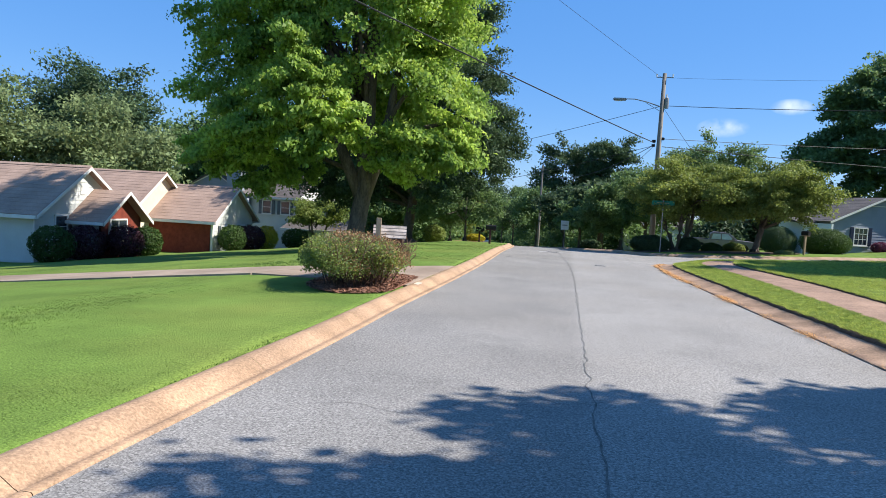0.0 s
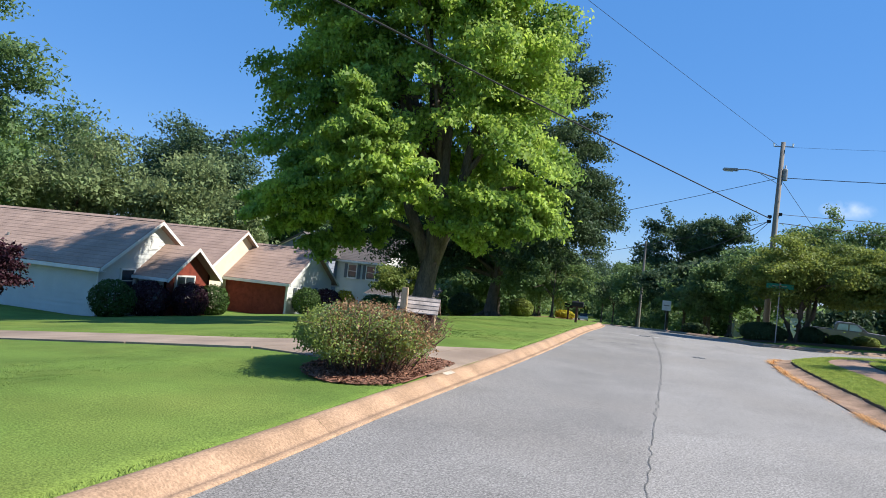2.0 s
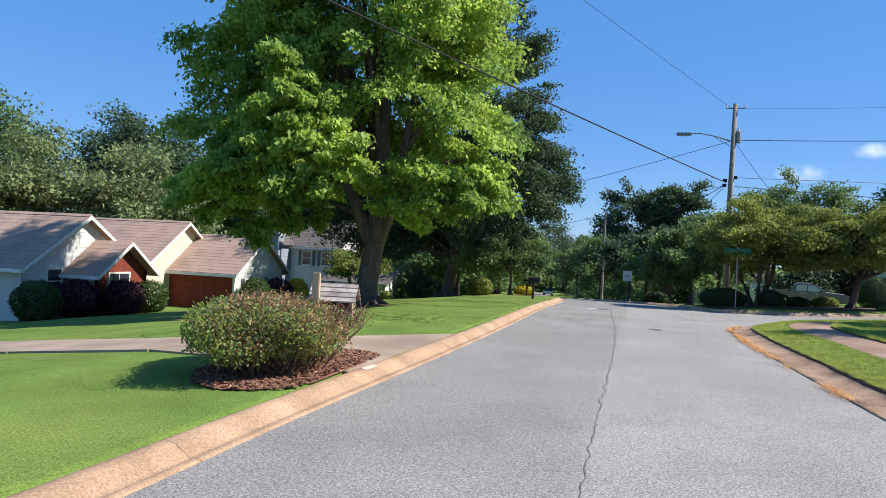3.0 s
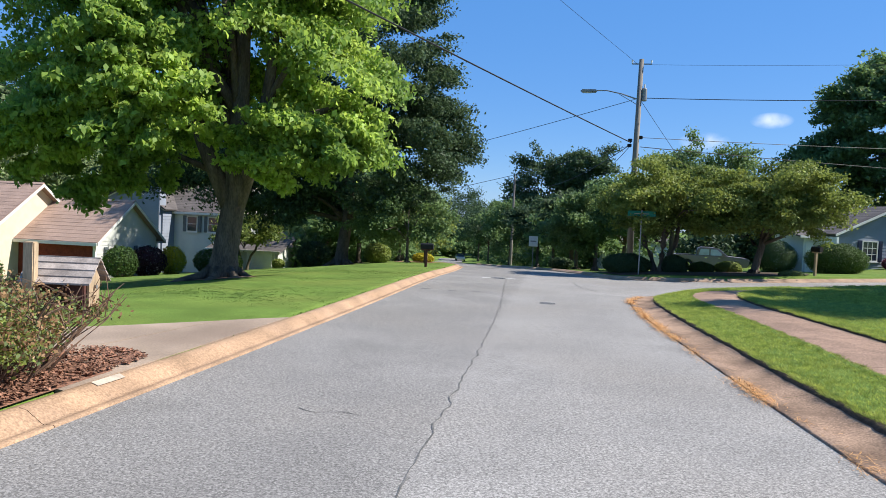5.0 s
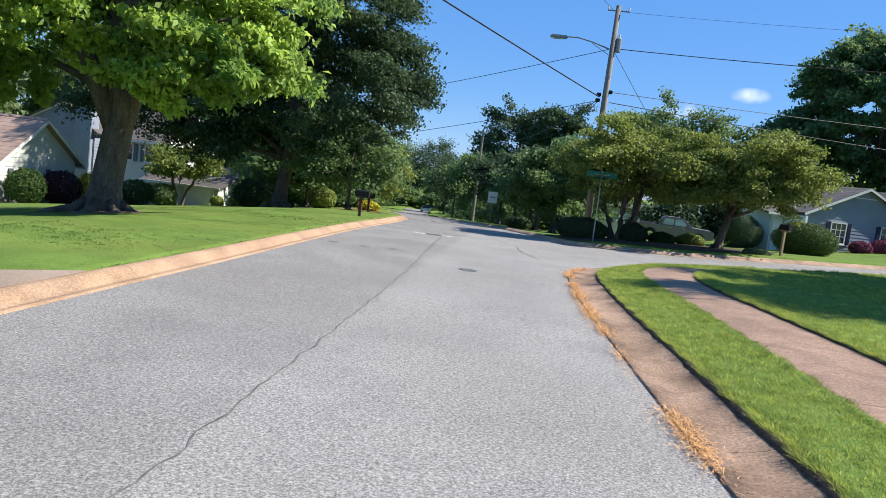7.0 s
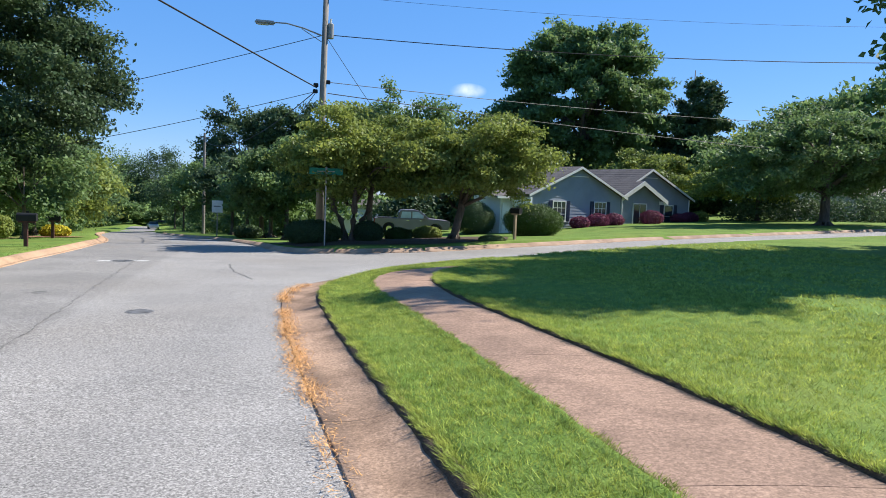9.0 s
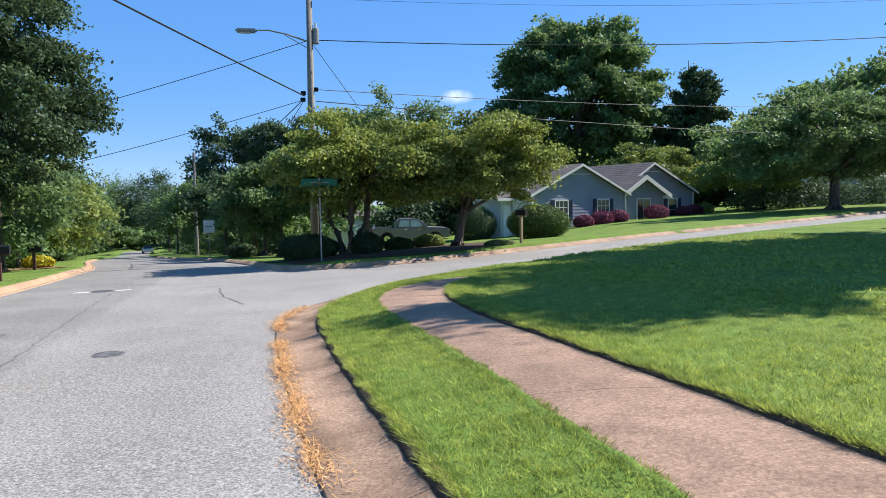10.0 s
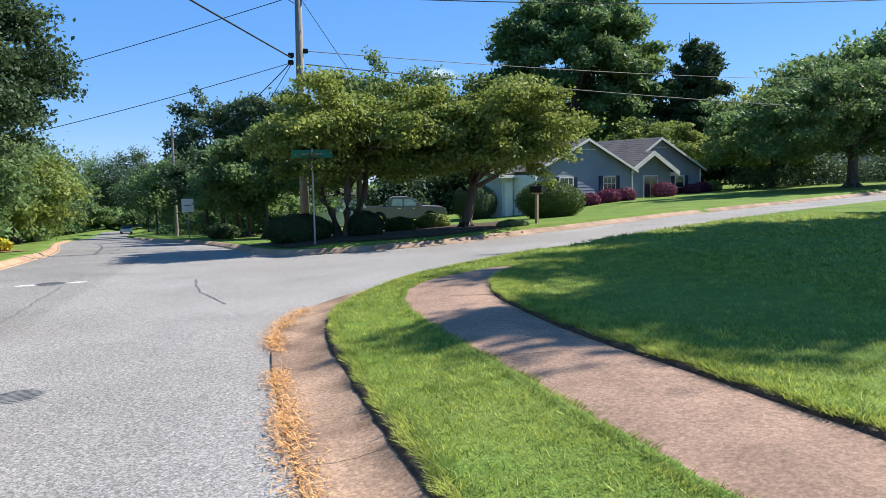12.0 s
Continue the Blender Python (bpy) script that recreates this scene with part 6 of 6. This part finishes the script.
def cover(x, y, r, name, label):
    z = float(base_z(x, y))
    root = empty(name, pose(x, y, z), label, "manhole cover")
    part("frame", tubed([(0, 0, -0.02), (0, 0, 0.005), (0, 0, 0.006)], [r, r, r * 0.97], 28), M["iron"], root)
    bm = bmesh.new()
    for i in range(-4, 5):
        w = math.sqrt(max(0, (r * 0.85) ** 2 - (i * r * 0.19) ** 2))
        box(bm, -w, i * r * 0.19 - 0.012, 0.004, w, i * r * 0.19 + 0.012, 0.011)
    part("ribs", bm, M["iron"], root)


cover(1.2, 23.65, 0.19, "valve_cover", "small dark iron valve cover in the asphalt")
cover(-0.5, 31.95, 0.27, "manhole_cover", "dark manhole cover in a pale concrete collar")
bm = bmesh.new()
vsq = [bm.verts.new((xx, yy, float(base_z(xx, yy)) + 0.0045)) for xx, yy in ((-1.05, 31.72), (0.05, 31.95), (0.08, 32.2), (-1.02, 31.98))]
bm.faces.new(vsq)
tagged(part("concrete_collar", bm, M["paint_road"]), "pale concrete patch round the manhole cover", "patch", kind="structure")
for i, (xx, yy) in enumerate([(-1.9, 25.6), (-1.2, 25.5), (-0.6, 25.7)]):
    bm = bmesh.new()
    bm.faces.new([bm.verts.new((xx + 0.11 * math.cos(a) * (1 + 0.2 * math.sin(3 * a + i)), yy + 0.16 * math.sin(a), float(base_z(xx, yy)) + 0.0045)) for a in np.linspace(0, 6.0, 12)])
    tagged(part("tar_patch", bm, M["crack"]), "small dark tar patch on the asphalt", "patch", kind="structure")
# pale repair on the kerb beside the mulch
bm = bmesh.new()
bm.faces.new([bm.verts.new(p) for p in ((-2.72, 13.25, 0.139), (-2.63, 13.22, 0.120), (-2.61, 13.6, 0.120), (-2.70, 13.64, 0.139))])
tagged(part("kerb_patch", bm, M["patch"]), "pale mortar patch on the rolled kerb", "patch", kind="structure")

# ---- grass blades on the nearer lawns ----
def blades(name, label, xr, yr, n, h0, h1, w, seed, test, material="blade", lean=0.55):
    rng = np.random.default_rng(seed)
    x, y = rng.uniform(*xr, n), rng.uniform(*yr, n)
    # tufts: pull part of the blades towards random centres
    k = max(10, n // 40)
    tx, ty = rng.uniform(*xr, k), rng.uniform(*yr, k)
    pick = rng.integers(0, k, n)
    pull = rng.random(n) < 0.5
    x = np.where(pull, tx[pick] + rng.normal(size=n) * 0.04, x)
    y = np.where(pull, ty[pick] + rng.normal(size=n) * 0.04, y)
    inset = np.minimum(np.minimum(x - xr[0], xr[1] - x), np.minimum(y - yr[0], yr[1] - y))
    ok = test(x, y) & (rng.random(n) < 0.1 + inset / 1.2)
    x, y = x[ok], y[ok]
    n = len(x)
    z = base_z(x, y) + 0.12 + 0.08 * smooth01(3.9, 5.4, x) - 0.012 + rim(x, y)
    h = rng.uniform(h0, h1, n)
    a = rng.uniform(0, 2 * np.pi, n)
    p = np.stack([x, y, z], 1)
    side = np.stack([np.cos(a), np.sin(a), np.zeros(n)], 1) * (w * rng.uniform(0.7, 1.3, n))[:, None]
    tip = p + np.stack([rng.normal(size=n) * lean * h, rng.normal(size=n) * lean * h, h], 1)
    tri = np.stack([p - side, p + side, tip], 1)
    ob = soup(name, tri.reshape(-1, 3), 3, M[material])
    tagged(ob, label, "grass", kind="stuff")


def on_lawn(x, y):
    out = ~inside(x, y, PAVED) & ~inside(x, y, WALK) & ~inside(x, y, DRIVE)
    bed = ((x + 3.6) / 1.0) ** 2 + ((y - 12.95) / 1.65) ** 2 < 1
    return out & ~bed


blades("grass_strip", "mown green verge grass between gutter and sidewalk", (2.6, 6.4), (8.5, 29.6), 330000, 0.02, 0.054, 0.0048, 301, on_lawn, lean=0.75)
blades("lawn_grass", "lush green corner lawn beside the sidewalk", (4.6, 10.5), (13.0, 31.0), 250000, 0.022, 0.06, 0.0048, 302, on_lawn, lean=0.75)
blades("lawn_grass", "lush green corner lawn rising to the side street", (9.0, 20.0), (18.0, 36.0), 70000, 0.03, 0.07, 0.011, 303, on_lawn, lean=0.75)
blades("lawn_grass", "short mown green lawn beside the kerb", (-8.0, -1.8), (1.0, 14.4), 120000, 0.01, 0.026, 0.0045, 304, on_lawn, "blade_short")
blades("lawn_grass", "short mown green lawn under the maple", (-11.0, -1.8), (15.0, 37.0), 110000, 0.012, 0.03, 0.008, 305, on_lawn, "blade_short")


def fringe(name, label, c, nrm, n, off0, off1, h0, h1, lift, seed):
    """Blades along a cut edge, hanging over it against nrm."""
    rng = np.random.default_rng(seed)
    i = rng.integers(0, len(c), n)
    o = rng.uniform(off0, off1, n) + 0.02 * np.sin(c[i, 1] * 9.0)
    p2 = c[i] + nrm[i] * o[:, None] + rng.normal(size=(n, 2)) * 0.02
    z = base_z(p2[:, 0], p2[:, 1]) + 0.12 + 0.08 * smooth01(3.9, 5.4, p2[:, 0]) + lift - 0.01
    p = np.column_stack([p2, z])
    h = rng.uniform(h0, h1, n)
    a = rng.uniform(0, 2 * np.pi, n)
    side = np.stack([np.cos(a), np.sin(a), np.zeros(n)], 1) * 0.0042
    over = -nrm[i] * (h * rng.uniform(0.2, 1.1, n))[:, None] + rng.normal(size=(n, 2)) * (0.4 * h)[:, None]
    tip = p + np.column_stack([over, h * rng.uniform(0.3, 0.9, n)])
    tagged(soup(name, np.stack([p - side, p + side, tip], 1).reshape(-1, 3), 3, M["blade"]), label, "grass", kind="stuff")


fringe("grass_fringe", "grass hanging over the gutter's soil edge", c1[(c1[:, 1] > 8)], n1[(c1[:, 1] > 8)], 26000, 0.0, 0.06, 0.03, 0.07, 0.0, 306)
fringe("grass_fringe", "grass hanging over the sidewalk's soil edge", c2[(c2[:, 1] > 9)], n2[(c2[:, 1] > 9)], 26000, 0.0, 0.08, 0.03, 0.08, 0.05, 307)
fringe("grass_fringe", "thin grass creeping onto the sidewalk", c3[(c3[:, 1] > 9)], n3[(c3[:, 1] > 9)], 20000, -0.01, 0.05, 0.02, 0.06, 0.015, 308)


# ---- dry straw lying along the gutter ----
def straw():
    rng = np.random.default_rng(310)
    c = S_C[(S_C[:, 1] > 8) & (S_C[:, 1] < 27) & (S_C[:, 0] < 5)]
    nn = normals2d(c, 1.0)
    n = 24000
    i = rng.integers(0, len(c) - 1, n)
    fr = rng.random((n, 1))
    p = c[i] * (1 - fr) + c[i + 1] * fr + nn[i] * (0.59 + 0.05 * rng.normal(size=n))[:, None] + rng.normal(size=(n, 2)) * 0.045
    dens = np.array([noise.noise(Vector((a * 1.6, b * 1.1, 7.0))) for a, b in p])
    south = np.clip((p[:, 1] - 14.5) / 3.0, 0, 1)
    ok = dens + 0.30 * rng.normal(size=n) > 0.42 - 0.42 * south
    p = p[ok]
    n = len(p)
    z = base_z(p[:, 0], p[:, 1]) + 0.024 + 0.018 * rng.random(n)
    q = np.stack([p[:, 0], p[:, 1], z], 1)
    a = rng.uniform(0, 2 * np.pi, n)
    ln = rng.uniform(0.015, 0.05, n)
    u = np.stack([np.cos(a), np.sin(a), rng.normal(size=n) * 0.35], 1) * ln[:, None]
    v = np.stack([-np.sin(a), np.cos(a), np.zeros(n)], 1) * 0.0035
    ob = soup("dry_grass", np.stack([q - u - v, q + u, q - u + v], 1).reshape(-1, 3), 3, M["straw"])
    tagged(ob, "orange dry grass clippings lying in the gutter", "dry grass", kind="stuff")


straw()

# yellow flower bed and small things by the far kerb
shrub("yellow_bush", "bright yellow low bush on a mulched bank", -5.7, 46.5, 0.6, 0.45, 0.28, "leaf_yellow", 2000, 0.12, 320)
shrub("roadside_bush", "low dark bush beside the far kerb", 1.9, 55.0, 0.8, 0.7, 0.4, "leaf_dark", 2400, 0.12, 321)
for i, (sx, sy, r, lf) in enumerate([(-19.2, 51.4, 0.85, "leaf_mid"), (-12.6, 48.6, 1.0, "leaf_dark"), (-13.6, 50.5, 0.7, "leaf_olive"), (-16.6, 53.2, 0.4, "leaf_olive"), (-9.0, 49.5, 0.8, "leaf_olive")]):
    shrub("garden_bush", "loose green garden bush beyond the maple", sx, sy, r, r, r * 0.8, lf, 3200, 0.14, 330 + i, group="garden bushes")

# lawn shade painted dark under the corner trees, and the concrete drive behind it
def flat_patch(name, label, cx_, cy_, rx_, ry_, material, lift, seed, category, yaw=0):
    vs = [(cx_, cy_, gz(cx_, cy_) + lift)]
    ca, sa = math.cos(radians(yaw)), math.sin(radians(yaw))
    for ring in (0.5, 1.0):
        for k in range(40):
            a = 2 * math.pi * k / 40
            r = ring * (1 + 0.06 * math.sin(3 * a + seed) + 0.04 * math.sin(7 * a))
            u, v = rx_ * r * math.cos(a), ry_ * r * math.sin(a)
            px_, py_ = cx_ + u * ca - v * sa, cy_ + u * sa + v * ca
            vs.append((px_, py_, gz(px_, py_) + lift * (1.5 - ring)))
    fs = [(0, 1 + k, 1 + (k + 1) % 40) for k in range(40)] + [(1 + k, 41 + k, 41 + (k + 1) % 40, 1 + (k + 1) % 40) for k in range(40)]
    tagged(mesh_of(name, vs, fs, M[material]), label, category, kind="structure")


# first patch: soil colour stands in for the dogwoods' shade on the grass
flat_patch("planting_bed_1", "dark patch painted as shade under the corner dogwoods", 7.6, 40.6, 4.7, 3.45, "soil", 0.045, 1, "planting bed", 8)
flat_patch("planting_bed_2", "bare red earth round the maple roots", -7.9, 26.7, 0.95, 0.8, "earth", 0.03, 2, "bare earth")
flat_patch("planting_bed_3", "reddish mulched bank by the far kerb", -6.2, 46.6, 1.6, 1.0, "mulch", 0.05, 3, "planting bed")
